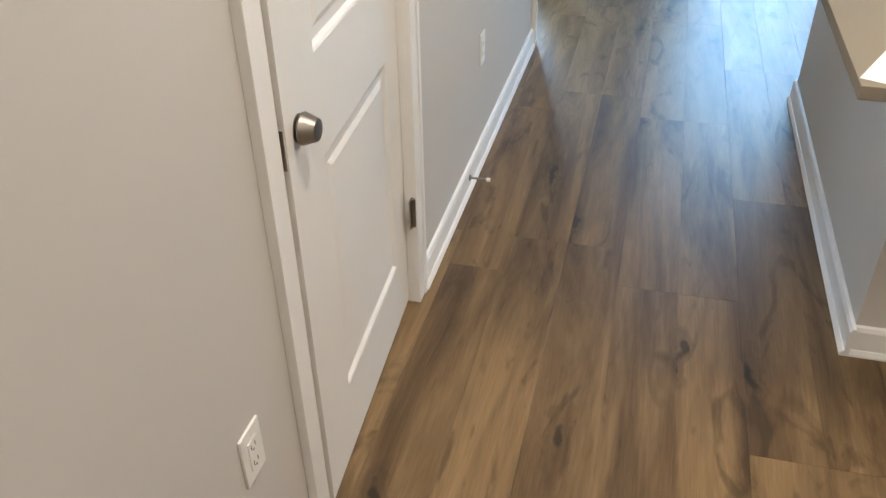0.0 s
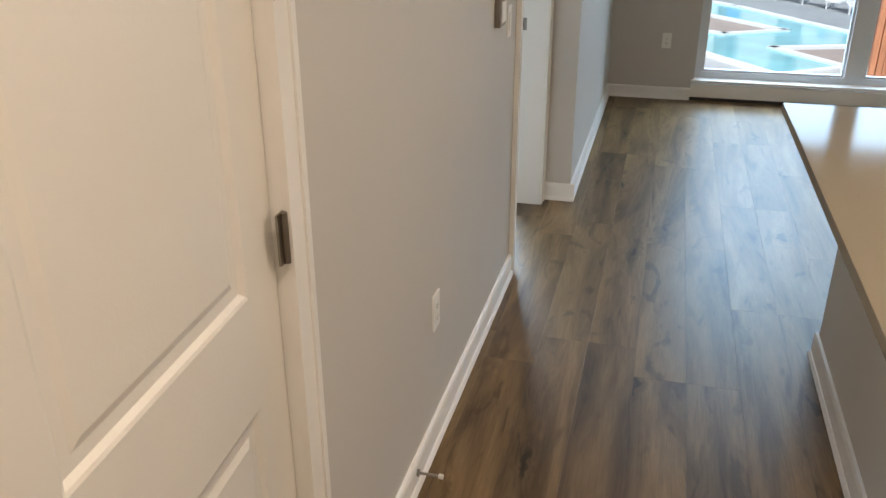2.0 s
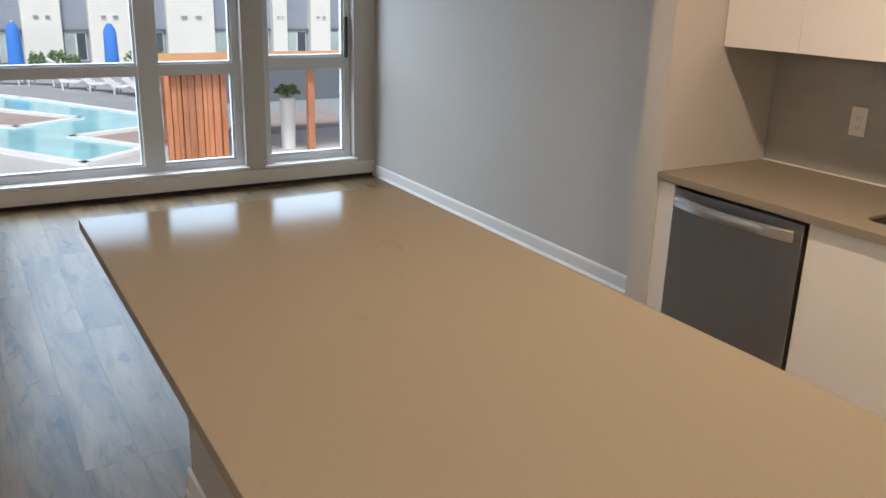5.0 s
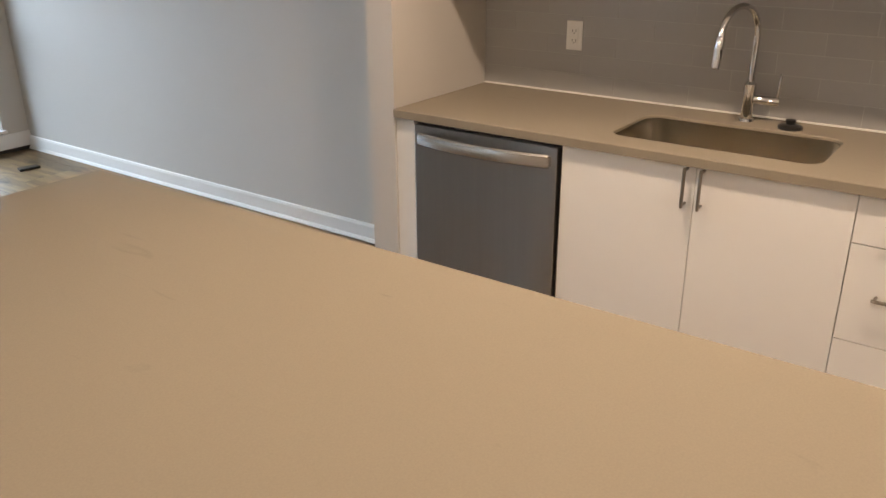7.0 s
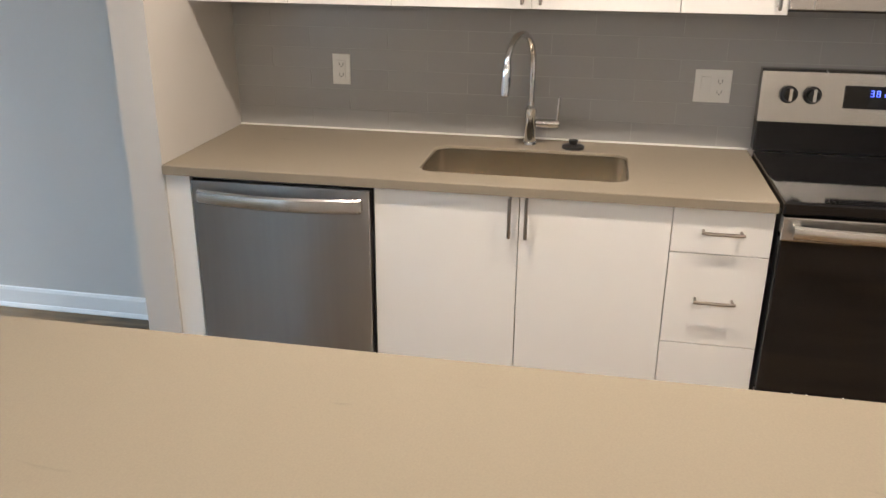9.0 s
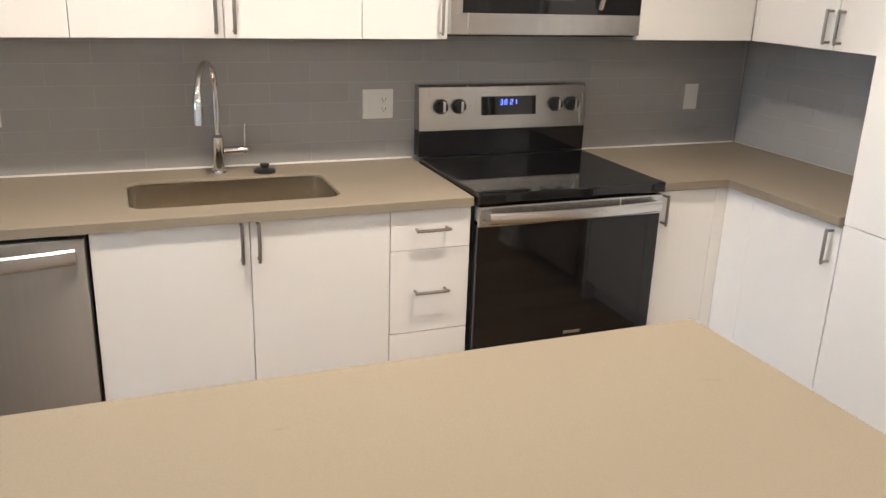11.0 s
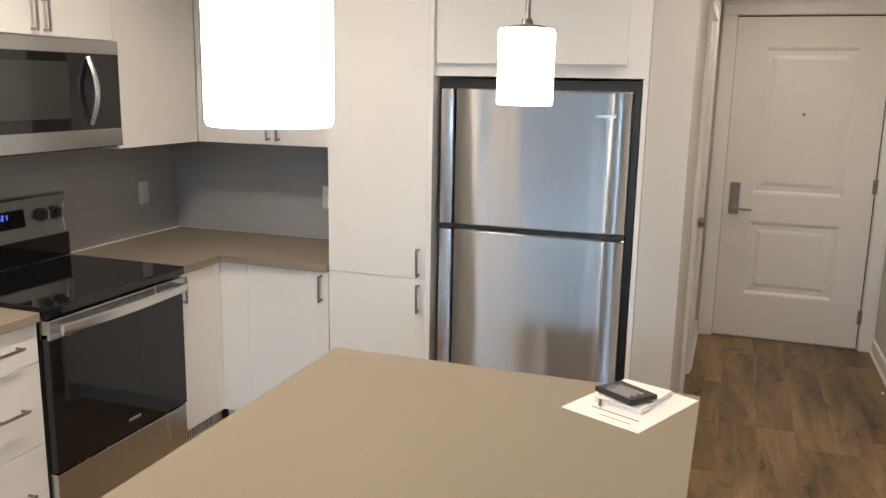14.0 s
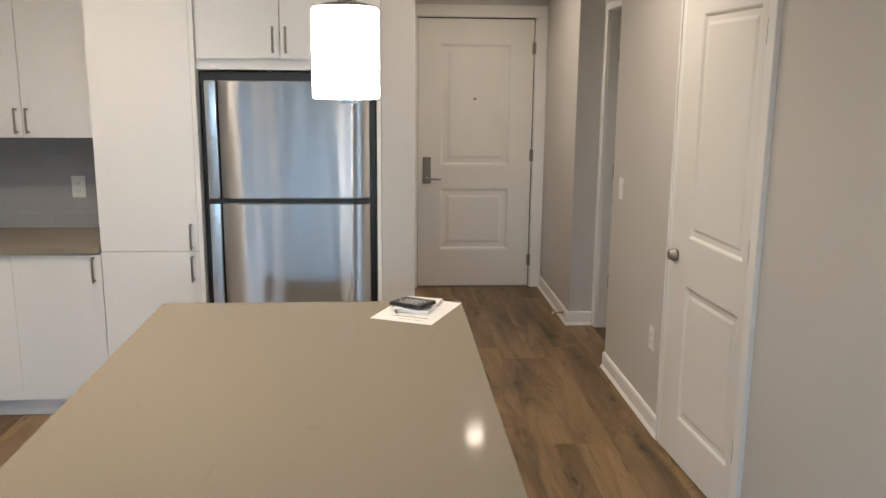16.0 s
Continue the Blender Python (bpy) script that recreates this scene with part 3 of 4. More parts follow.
knob(door, (1.154, -1.075, 0.93), (-1, 0, 0))
for z in (0.30, 1.83):
    hinge(door, 1.148, -0.384, z, -1, 0)

# open doorways
jamb("door_frame_bedroom", -0.17, 0, 3.975, 4.805, 2.12, "y")
casing("casing_bedroom", 0, "x", 1, 3.983, 4.797, 2.112, 0.072)
bm = box(-0.145, -0.100, 4.7895, 4.7935, 0.925, 0.985, 0.001)
strike = thing("strike_plate", (-0.12, 4.80, 0.95), "small dull nickel strike plate on the white door lining", "strike plate")
part("plate", bm, BRONZE, strike)
part("latch_hole", box(-0.130, -0.115, 4.7888, 4.7896, 0.94, 0.97), DARKGAP, strike)
jamb("door_frame_bath", -0.25, -0.15, -0.90, -0.17, 2.12, "y")
casing("casing_bath", -0.15, "x", 1, -0.894, -0.176, 2.114, 0.065)
bath = thing("door_4", (-0.22, -0.90, 0), "open white two-panel door swung into the side room", "door", kind="structure")
leaf = panelled(0.72, 2.018, 0.035, [(0.15, 0.57, 0.19, 0.79), (0.15, 0.57, 0.985, 1.90)])
MB = Matrix(((-1, 0, 0, -0.262), (0, -1, 0, -0.915), (0, 0, 1, 0.012), (0, 0, 0, 1)))
part("leaf", turn(leaf, MB), DOORP, bath, "white moulded two-panel leaf")
for z in (0.33, 1.08, 1.83):
    hinge(bath, -0.232, -0.887, z, 0, 1)

# ---------------- windows ----------------


def window(name, x0, x1, bars, transom):
    w = thing(name, (x0, YW + 0.10, WZ0), "tall white aluminium window looking onto a pool court", "window", kind="structure")
    f, d0, d1 = 0.055, YW + 0.075, YW + 0.145
    bm = box(x0, x0 + f, d0, d1, WZ0 + 0.02, WZ1, 0.004)
    box(x1 - f, x1, d0, d1, WZ0 + 0.02, WZ1, 0.004, bm=bm)
    box(x0 + f, x1 - f, d0, d1, WZ0 + 0.02, WZ0 + 0.07, 0.004, bm=bm)
    box(x0 + f, x1 - f, d0, d1, WZ1 - f, WZ1, 0.004, bm=bm)
    part("window_frame", bm, ALU, w, "white aluminium frame")
    edges = [x0 + f] + [e for b in bars for e in b] + [x1 - f]
    for a, b in bars:
        part("mullion", box(a, b, d0 - 0.02, d1, WZ0 + 0.07, WZ1 - f, 0.004), ALU, w, "white upright mullion")
    for a, b in zip(edges[::2], edges[1::2]):
        part("transom", box(a, b, d0 - 0.008, d1, transom[0], transom[1], 0.004), ALU, w, "white cross rail")
        for z0, z1 in ((WZ0 + 0.07, transom[0]), (transom[1], WZ1 - f)):
            bm = box(a, a + 0.016, d0 + 0.015, d1 - 0.015, z0, z1)
            box(b - 0.016, b, d0 + 0.015, d1 - 0.015, z0, z1, bm=bm)
            box(a + 0.016, b - 0.016, d0 + 0.015, d1 - 0.015, z0, z0 + 0.016, bm=bm)
            box(a + 0.016, b - 0.016, d0 + 0.015, d1 - 0.015, z1 - 0.016, z1, bm=bm)
            part("bead", bm, ALU, w, "narrow white glazing bead")
            g = part("pane", box(a + 0.01, b - 0.01, d0 + 0.03, d0 + 0.036, z0 + 0.01, z1 - 0.01), GLASS, w, "clear glass pane")
            g.visible_shadow = False
    part("window_sill", box(x0 - 0.02, x1 + 0.02, YW - 0.032, YW + 0.075, WZ0, WZ0 + 0.02, 0.004), WHITE, w, "white painted sill")
    return w


window("window_1", 0.82, 2.665, [(1.915, 2.055)], (0.890, 0.957))
window("window_2", 2.83, 3.585, [], (0.905, 0.990))
w3 = thing("window_3", (-2.1, YW + 0.1, 0.6), "white framed bedroom window", "window", kind="structure")
bm = box(-2.1, -2.04, YW + 0.08, YW + 0.14, 0.62, 2.3)
box(-0.66, -0.6, YW + 0.08, YW + 0.14, 0.62, 2.3, bm=bm)
box(-2.04, -0.66, YW + 0.08, YW + 0.14, 0.62, 0.68, bm=bm)
box(-2.04, -0.66, YW + 0.08, YW + 0.14, 2.24, 2.3, bm=bm)
box(-1.38, -1.32, YW + 0.08, YW + 0.14, 0.68, 2.24, bm=bm)
part("window_frame", bm, ALU, w3)
part("window_sill", box(-2.12, -0.58, YW - 0.03, YW + 0.08, 0.60, 0.62), WHITE, w3)

# window latch
lt = thing("window_latch", (3.5, YW + 0.07, 1.25), "dark window latch on the white frame", "window latch")
part("latch", box(3.530, 3.552, YW + 0.045, YW + 0.0745, 0.98, 1.30, 0.004), BLACK, lt)

# ---------------- kitchen ----------------
CT, CB = 0.870, 0.838
XF = 3.225     # door faces of the sink run
YF = 0.537     # door faces of the short run


def front_x(parent, y0, y1, z0, z1, name="cabinet_door", label="", x=XF):
    return part(name, box(x, x + 0.019, y0 + 0.0015, y1 - 0.0015, z0 + 0.0015, z1 - 0.0015, 0.0015), CAB, parent, label)


def front_y(parent, x0, x1, z0, z1, name="cabinet_door", label="", y=YF):
    return part(name, box(x0 + 0.0015, x1 - 0.0015, y - 0.019, y, z0 + 0.0015, z1 - 0.0015, 0.0015), CAB, parent, label)


def carcass_x(parent, y0, y1, z0, z1, xb=XK, x=XF, toe=True):
    # The body's grey carries the shade seen between the fronts.
    part("body", box(x + 0.0195, xb - 0.004, y0 + 0.0005, y1 - 0.0005, z0, z1), CABIN_SHADED, parent, "cabinet carcass")
    if toe:
        part("toe_kick", box(x + 0.06, x + 0.075, y0 + 0.0005, y1 - 0.0005, 0, z0), CAB, parent, "white recessed toe kick")


def carcass_y(parent, x0, x1, z0, z1, yb=YK, y=YF, toe=True):
    part("body", box(x0 + 0.0005, x1 - 0.0005, yb + 0.004, y - 0.0195, z0, z1), CABIN_SHADED, parent, "cabinet carcass")
    if toe:
        part("toe_kick", box(x0 + 0.0005, x1 - 0.0005, y - 0.075, y - 0.06, 0, z0), CAB, parent, "white recessed toe kick")


# sink base with an open top
c = thing("base_cabinet", (XF, 2.39, 0), "white slab-door sink base cabinet under the quartz counter", "cabinet", "base cabinets")
bm = box(XF + 0.0195, XK - 0.004, 1.9255, 1.943, 0.10, CB - 0.001)
box(XF + 0.0195, XK - 0.004, 2.837, 2.8545, 0.10, CB - 0.001, bm=bm)
box(XF + 0.0195, XK - 0.004, 1.943, 2.837, 0.10, 0.118, bm=bm)
# Same darkened carcass, shade of the gaps in its colour.
part("body", bm, CABIN_SHADED, c, "cabinet carcass")
part("toe_kick", box(XF + 0.06, XF + 0.075, 1.9255, 2.8545, 0, 0.10), CAB, c, "white recessed toe kick")
front_x(c, 2.388, 2.855, 0.10, CB - 0.004)
front_x(c, 1.925, 2.388, 0.10, CB - 0.004)
pull(c, (XF, 2.416, 0.77), 0.13, (-1, 0))
pull(c, (XF, 2.364, 0.77), 0.13, (-1, 0))
# drawers
c = thing("drawer_cabinet", (XF, 1.78, 0), "white three-drawer base cabinet beside the range", "cabinet", "base cabinets")
carcass_x(c, 1.632, 1.925, 0.10, CB - 0.001)
for z0, z1 in ((0.10, 0.385), (0.385, 0.690), (0.690, CB - 0.004)):
    front_x(c, 1.632, 1.925, z0, z1, "drawer")
    pull(c, (XF, 1.778, (z0 + z1) / 2 + (0.003 if z1 > 0.5 else -0.018)), 0.125, (-1, 0), False)
# filler by the stub wall
c = thing("filler_panel", (XF, 3.52, 0), "narrow white filler panel beside the dishwasher", "cabinet filler")
part("panel", box(XF, XF + 0.02, 3.487, 3.5735, 0.0, CB - 0.002, 0.001), CAB, c)
# corner
c = thing("corner_cabinet", (XF, 0.70, 0), "white corner base cabinet with one narrow slab door", "cabinet", "base cabinets")
bm = box(XF + 0.0195, XK - 0.004, YK + 0.004, 0.864, 0.10, CB - 0.001)
part("body", bm, CABIN_SHADED, c, "cabinet carcass")
part("toe_kick", box(XF + 0.06, XF + 0.075, 0.478, 0.864, 0, 0.10), CAB, c)
front_x(c, 0.590, 0.865, 0.10, CB - 0.004)
part("corner_post", box(XF, XF + 0.019, YF + 0.0005, 0.5895, 0.10, CB - 0.004), CAB, c)
pull(c, (XF, 0.835, 0.765), 0.12, (-1, 0))
# short run
c = thing("base_cabinet", (2.9, YF, 0), "white slab-door base cabinet under the quartz counter", "cabinet", "base cabinets")
carcass_y(c, 2.655, XF + 0.019, 0.10, CB - 0.001)
part("filler", box(3.075, XF - 0.0005, YF - 0.019, YF, 0.10, CB - 0.004, 0.001), CAB, c)
front_y(c, 2.655, 3.075, 0.10, CB - 0.004)
pull(c, (2.690, YF, 0.76), 0.125, (0, 1))
# tall unit
c = thing("tall_cabinet", (2.42, YF, 0), "tall white pantry cabinet with slab doors beside the refrigerator", "cabinet")
carcass_y(c, 2.190, 2.654, 0.10, 2.44)
front_y(c, 2.190, 2.654, 0.10, 0.845)
front_y(c, 2.190, 2.654, 0.845, 2.44)
pull(c, (2.222, YF, 0.762), 0.125, (0, 1))
pull(c, (2.222, YF, 0.92), 0.125, (0, 1))
c = thing("end_panel", (2.178, YF, 0), "white full-height panel between pantry and refrigerator", "cabinet panel")
part("panel", box(2.168, 2.1885, YK + 0.002, YF + 0.006, 0, 2.44, 0.001), CAB, c)
# uppers on the short run
YU = 0.285
c = thing("wall_cabinet", (2.93, YF, 1.38), "white wall cabinet with two slab doors above the corner", "cabinet", "wall cabinets")
carcass_y(c, 2.6555, 3.515, 1.368, 2.44, y=YU, toe=False)
front_y(c, 2.6555, 3.068, 1.368, 2.44, y=YU)
front_y(c, 3.068, 3.470, 1.368, 2.44, y=YU)
front_y(c, 3.470, 3.498, 1.368, 2.44, "filler", y=YU)
pull(c, (3.041, YU, 1.452), 0.125, (0, 1))
pull(c, (3.095, YU, 1.452), 0.125, (0, 1))
XU = 3.500
# uppers on the sink run
for y0, y1, pulls in ((2.857, 3.572, ()), (1.945, 2.857, (2.372, 2.430)), (1.632, 1.945, (1.662,))):
    c = thing("wall_cabinet", (XU, (y0 + y1) / 2, 1.38), "white wall cabinet with slab doors above the sink counter", "cabinet", "wall cabinets")
    carcass_x(c, y0, y1, 1.368, 2.44, x=XU, toe=False)
    if len(pulls) == 1:
        front_x(c, y0, y1, 1.368, 2.44, x=XU)
    else:
        mid = 2.402 if pulls else 3.215
        front_x(c, y0, mid, 1.368, 2.44, x=XU)
        front_x(c, mid, y1, 1.368, 2.44, x=XU)
    for y in pulls:
        pull(c, (XU, y, 1.45), 0.13, (-1, 0))
c = thing("wall_cabinet", (XU, 1.25, 1.82), "white short wall cabinet above the microwave", "cabinet", "wall cabinets")
carcass_x(c, 0.851, 1.631, 1.825, 2.44, x=XU, toe=False)
front_x(c, 0.851, 1.250, 1.823, 2.44, x=XU)
front_x(c, 1.250, 1.630, 1.823, 2.44, x=XU)
pull(c, (XU, 1.220, 1.90), 0.125, (-1, 0))
pull(c, (XU, 1.280, 1.90), 0.125, (-1, 0))
c = thing("wall_cabinet", (XU, 0.70, 1.38), "white corner wall cabinet with a narrow slab door", "cabinet", "wall cabinets")
carcass_x(c, YU + 0.001, 0.850, 1.368, 2.44, x=XU, toe=False)
front_x(c, YU + 0.001, 0.850, 1.368, 2.44, x=XU)
# over the fridge
c = thing("fridge_cabinet", (1.75, 0.5, 1.7), "white two-door cabinet above the refrigerator", "cabinet", "wall cabinets")
part("body", box(1.312, 2.1675, YK + 0.002, 0.515, 1.705, 2.44), CAB, c, "cabinet carcass")
part("cabinet_door", box(1.395, 1.774, 0.5155, 0.5345, 1.755, 2.43, 0.0015), CAB, c)
part("cabinet_door", box(1.778, 2.158, 0.5155, 0.5345, 1.755, 2.43, 0.0015), CAB, c)
pull(c, (1.748, 0.5345, 1.84), 0.12, (0, 1))
pull(c, (1.806, 0.5345, 1.84), 0.12, (0, 1))
part("side_panel", box(1.312, 1.332, YK + 0.002, 0.515, 0, 1.7045, 0.001), CAB, c)

# counters
HX0, HX1, HY0, HY1 = 3.325, 3.680, 2.06, 2.735


def rrect(x0, x1, y0, y1, r, z, n=6):
    pts = []
    for cx, cy, a0 in ((x1 - r, y1 - r, 0), (x0 + r, y1 - r, 90), (x0 + r, y0 + r, 180), (x1 - r, y0 + r, 270)):
        for k in range(n + 1):
            a = radians(a0 + 90 * k / n)
            pts.append((cx + r * math.cos(a), cy + r * math.sin(a), z))
    return pts


def holed(x0, x1, y0, y1, z0, z1, h, r):
    """A slab with a softened edge and a round-cornered cutout."""
    bm = bmesh.new()
    e = 0.003
    outer = [[bm.verts.new(p) for p in rrect(x0 + i, x1 - i, y0 + i, y1 - i, 0.002, z, 1)] for i, z in ((0, z0), (0, z1 - e), (e, z1))]
    inner = [[bm.verts.new(p) for p in rrect(h[0] - i, h[1] + i, h[2] - i, h[3] + i, r + i, z)] for i, z in ((0, z0), (0, z1 - e), (e, z1))]
    for rings_ in (outer, inner):
        for a, b in zip(rings_, rings_[1:]):
            for k in range(len(a)):
                bm.faces.new((a[k], a[(k + 1) % len(a)], b[(k + 1) % len(a)], b[k]))
    for lvl in (0, 2):
        rim = []
        for ring in (outer[lvl], inner[lvl]):
            for k in range(len(ring)):
                rim.append(bm.edges.get((ring[k], ring[(k + 1) % len(ring)])))
        bmesh.ops.triangle_fill(bm, edges=rim, use_beauty=True, use_dissolve=False)
    return bm


ct = thing("countertop", (3.5, 2.6, CB), "beige-grey quartz worktop with an undermount sink cutout", "countertop")
part("slab", holed(3.205, XK - 0.001, 1.6315, 3.574, CB, CT, (HX0, HX1, HY0, HY1), 0.055), QUARTZ, ct)
ct = thing("countertop", (3.3, 0.4, CB), "beige-grey quartz corner worktop beside the range", "countertop")
part("slab", prism([(3.205, 0.557), (2.656, 0.557), (2.656, YK + 0.001), (XK - 0.001, YK + 0.001), (XK - 0.001, 0.866), (3.205, 0.866)], CB, CT, bevel=0.003), QUARTZ, ct)

# sink
sk = thing("sink", (3.5, 2.4, 0.65), "brushed stainless undermount single-bowl sink", "sink")
bm = bmesh.new()


rings = []
for inset, z, r in ((0.0006, CT - 0.011, 0.0545), (0.002, CT - 0.010, 0.053), (0.003, 0.80, 0.053), (0.006, 0.70, 0.055), (0.012, 0.675, 0.06), (0.03, 0.658, 0.06), (0.06, 0.655, 0.05)):
    rings.append([bm.verts.new(p) for p in rrect(HX0 + inset, HX1 - inset, HY0 + inset, HY1 - inset, r, z)])
for a, b in zip(rings, rings[1:]):
    for k in range(len(a)):
        bm.faces.new((a[k], a[(k + 1) % len(a)], b[(k + 1) % len(a)], b[k]))
bm.faces.new(rings[-1])
part("bowl", bm, SINK, sk, "brushed steel bowl", smooth=True)
part("drain", tube([(3.56, 2.40, 0.6555), (3.56, 2.40, 0.660)], [0.045, 0.040], 20), STEELH, sk)

# faucet
fa = thing("faucet", (3.77, 2.410, CT), "chrome pull-down gooseneck kitchen faucet", "faucet")
part("base", tube([(3.77, 2.410, CT), (3.77, 2.410, CT + 0.008), (3.77, 2.410, CT + 0.01), (3.77, 2.410, 1.0), (3.77, 2.410, 1.01)], [0.027, 0.026, 0.021, 0.021, 0.013], 18), CHROME, fa, smooth=True)
FD = Vector((-0.896, 0.443, 0))     # the way the spout is swung
FB = Vector((3.77, 2.41, 0))
arc = [FB + Vector((0, 0, z)) for z in (0.99, 1.06, 1.12, 1.165)]
for k in range(1, 13):
    a = radians(15 * k)
    arc.append(FB + FD * 0.085 * (1 - math.cos(a)) + Vector((0, 0, 1.17 + 0.10 * math.sin(a))))
part("spout", tube(arc, 0.0115, 14), CHROME, fa, "curved chrome spout", smooth=True)
tip = FB + FD * 0.17
part("spray_head", tube([tip + FD * o + Vector((0, 0, z)) for o, z in ((0, 1.178), (0.001, 1.165), (0.006, 1.11), (0.010, 1.072), (0.011, 1.068))], [0.0125, 0.016, 0.0175, 0.016, 0.012], 16), CHROME, fa, smooth=True)
part("spray_button", tube([tip + Vector((-0.012, -0.006, 1.105)), tip + Vector((-0.010, -0.006, 1.135))], [0.0075, 0.0075], 10), BLACK, fa, "black spray button")
part("lever_body", tube([(3.77, 2.390, 0.948), (3.77, 2.315, 0.948), (3.77, 2.305, 0.948)], [0.015, 0.016, 0.012], 14), CHROME, fa, smooth=True)
part("lever", tube([(3.77, 2.315, 0.955), (3.772, 2.310, 1.045)], [0.006, 0.005], 10), CHROME, fa, smooth=True)
st = thing("sink_stopper", (3.735, 2.250, CT), "black rubber sink stopper lying on the counter", "sink stopper")
part("disc", tube([(3.735, 2.250, CT), (3.735, 2.250, CT + 0.010), (3.735, 2.250, CT + 0.014), (3.735, 2.250, CT + 0.016), (3.735, 2.250, CT + 0.030), (3.735, 2.250, CT + 0.032)], [0.040, 0.040, 0.032, 0.014, 0.018, 0.012], 20), BLACK, st, smooth=True)

# dishwasher
dw = thing("dishwasher", (3.2, 3.17, 0), "dark stainless dishwasher with a curved bar handle", "dishwasher")
part("body", box(XF + 0.02, XK - 0.01, 2.862, 3.482, 0.09, CB - 0.003), BLACK, dw)
part("door", box(3.215, 3.245, 2.866, 3.478, 0.10, CB - 0.016, 0.005), SLATE, dw, "dark stainless door")
part("toe_panel", box(3.27, 3.28, 2.866, 3.478, 0, 0.09), BLACK, dw)


def bowed(y0, y1, zc, hh, xa, bow, th, sag=0.0):
    bm = bmesh.new()
    n = 20
    R = []
    for i in range(n + 1):
        s = i / n
        y = y0 + (y1 - y0) * s
        o = bow * (1 - (2 * s - 1) ** 2)
        zz = zc - sag * (1 - (2 * s - 1) ** 2)
        x = xa - o
        R.append([bm.verts.new(p) for p in ((x, y, zz - hh), (x - th * 0.7, y, zz - hh * 0.75), (x - th, y, zz), (x - th * 0.7, y, zz + hh * 0.75), (x, y, zz + hh), (x + 0.006, y, zz))])
    for a, b in zip(R, R[1:]):
        for k in range(6):
            bm.faces.new((a[k], a[(k + 1) % 6], b[(k + 1) % 6], b[k]))
    bm.faces.new(R[0])
    bm.faces.new(R[-1][::-1])
    return bm


bm = bowed(2.893, 3.452, 0.772, 0.025, 3.203, 0.035, 0.010)
for y in (2.90, 3.445):
    box(3.195, 3.216, y - 0.01, y + 0.01, 0.755, 0.789, 0.002, bm=bm)
part("handle", bm, STEELH, dw, "bright curved bar handle", smooth=True)

# range
rg = thing("range", (3.2, 1.25, 0), "stainless and black glass electric range with a rear control panel", "range")
RY0, RY1 = 0.870, 1.626
part("body", box(3.225, 3.845, RY0 + 0.004, RY1 - 0.004, 0.03, 0.845), BLACK, rg)
part("cooktop", box(3.175, 3.78, RY0, RY1, 0.846, 0.884, 0.006), BLACKG, rg, "black ceramic glass cooktop")
part("oven_door", box(3.185, 3.224, RY0 + 0.004, RY1 - 0.004, 0.266, 0.79, 0.006), BLACKG, rg, "black glass oven door")
part("door_band", box(3.178, 3.224, RY0 + 0.004, RY1 - 0.004, 0.765, 0.838, 0.005), STEEL, rg, "stainless upper door band")
bm = bowed(RY0 + 0.03, RY1 - 0.03, 0.802, 0.020, 3.150, 0.022, 0.012)
for y in (RY0 + 0.045, RY1 - 0.045):
    box(3.144, 3.18, y - 0.012, y + 0.012, 0.788, 0.816, 0.002, bm=bm)
part("handle", bm, STEELH, rg, "stainless bar handle", smooth=True)
part("storage_drawer", box(3.19, 3.224, RY0 + 0.004, RY1 - 0.004, 0.05, 0.258, 0.005), STEEL, rg, "stainless storage drawer")
part("badge", box(3.1835, 3.1855, 1.18, 1.25, 0.318, 0.330, 0.001), STEELH, rg)
part("backguard_base", box(3.785, 3.845, RY0, RY1, 0.884, 0.995, 0.004), BLACKG, rg, "black lower back panel")
bm = bmesh.new()
lo = [bm.verts.new((x, y, z)) for y in (RY0, RY1) for x, z in ((3.782, 0.990), (3.800, 1.160), (3.812, 1.168), (3.848, 1.168), (3.848, 0.990))]
for k in range(5):
    bm.faces.new((lo[k], lo[(k + 1) % 5], lo[5 + (k + 1) % 5], lo[5 + k]))
bm.faces.new(lo[:5][::-1])
bm.faces.new(lo[5:])
part("control_panel", bm, STEEL, rg, "stainless control panel")
tilt = math.atan2(0.018, 0.17)
MP = Matrix.Translation((3.790, 0, 1.085)) @ Matrix.Rotation(tilt, 4, "Y")
part("display", box(-0.0035, 0.004, 1.11, 1.355, -0.040, 0.036, 0.001, m=MP), BLACKG, rg, "black display window")
bm = bmesh.new()
for dy, segs in ((0.034, "abcdg"), (0.014, "abcdefg"), (-0.012, "abdeg"), (-0.030, "bc")):
    for sgn, (y, z, w, hh) in {"a": (0, 0.012, 0.009, 0.002), "g": (0, 0, 0.009, 0.002), "d": (0, -0.012, 0.009, 0.002), "b": (-0.005, 0.006, 0.002, 0.010), "c": (-0.005, -0.006, 0.002, 0.010), "f": (0.005, 0.006, 0.002, 0.010), "e": (0.005, -0.006, 0.002, 0.010)}.items():
        if sgn in segs:
            box(-0.0050, -0.0040, 1.235 + dy + y - w / 2, 1.235 + dy + y + w / 2, 0.012 + (z - hh / 2) * 0.8, 0.012 + (z + hh / 2) * 0.8, bm=bm, m=MP)
part("digits", bm, BLUE, rg, "blue lit clock digits")
for y in (1.535, 1.458, 1.018, 0.940):
    p = Vector((3.788, y, 1.085))
    part("control_knob", tube([p, p + Vector((-0.006, 0, 0)), p + Vector((-0.010, 0, 0)), p + Vector((-0.030, 0, 0.003)), p + Vector((-0.033, 0, 0.003))], [0.030, 0.030, 0.024, 0.021, 0.018], 20), BLACK, rg, "black control knob", smooth=True)
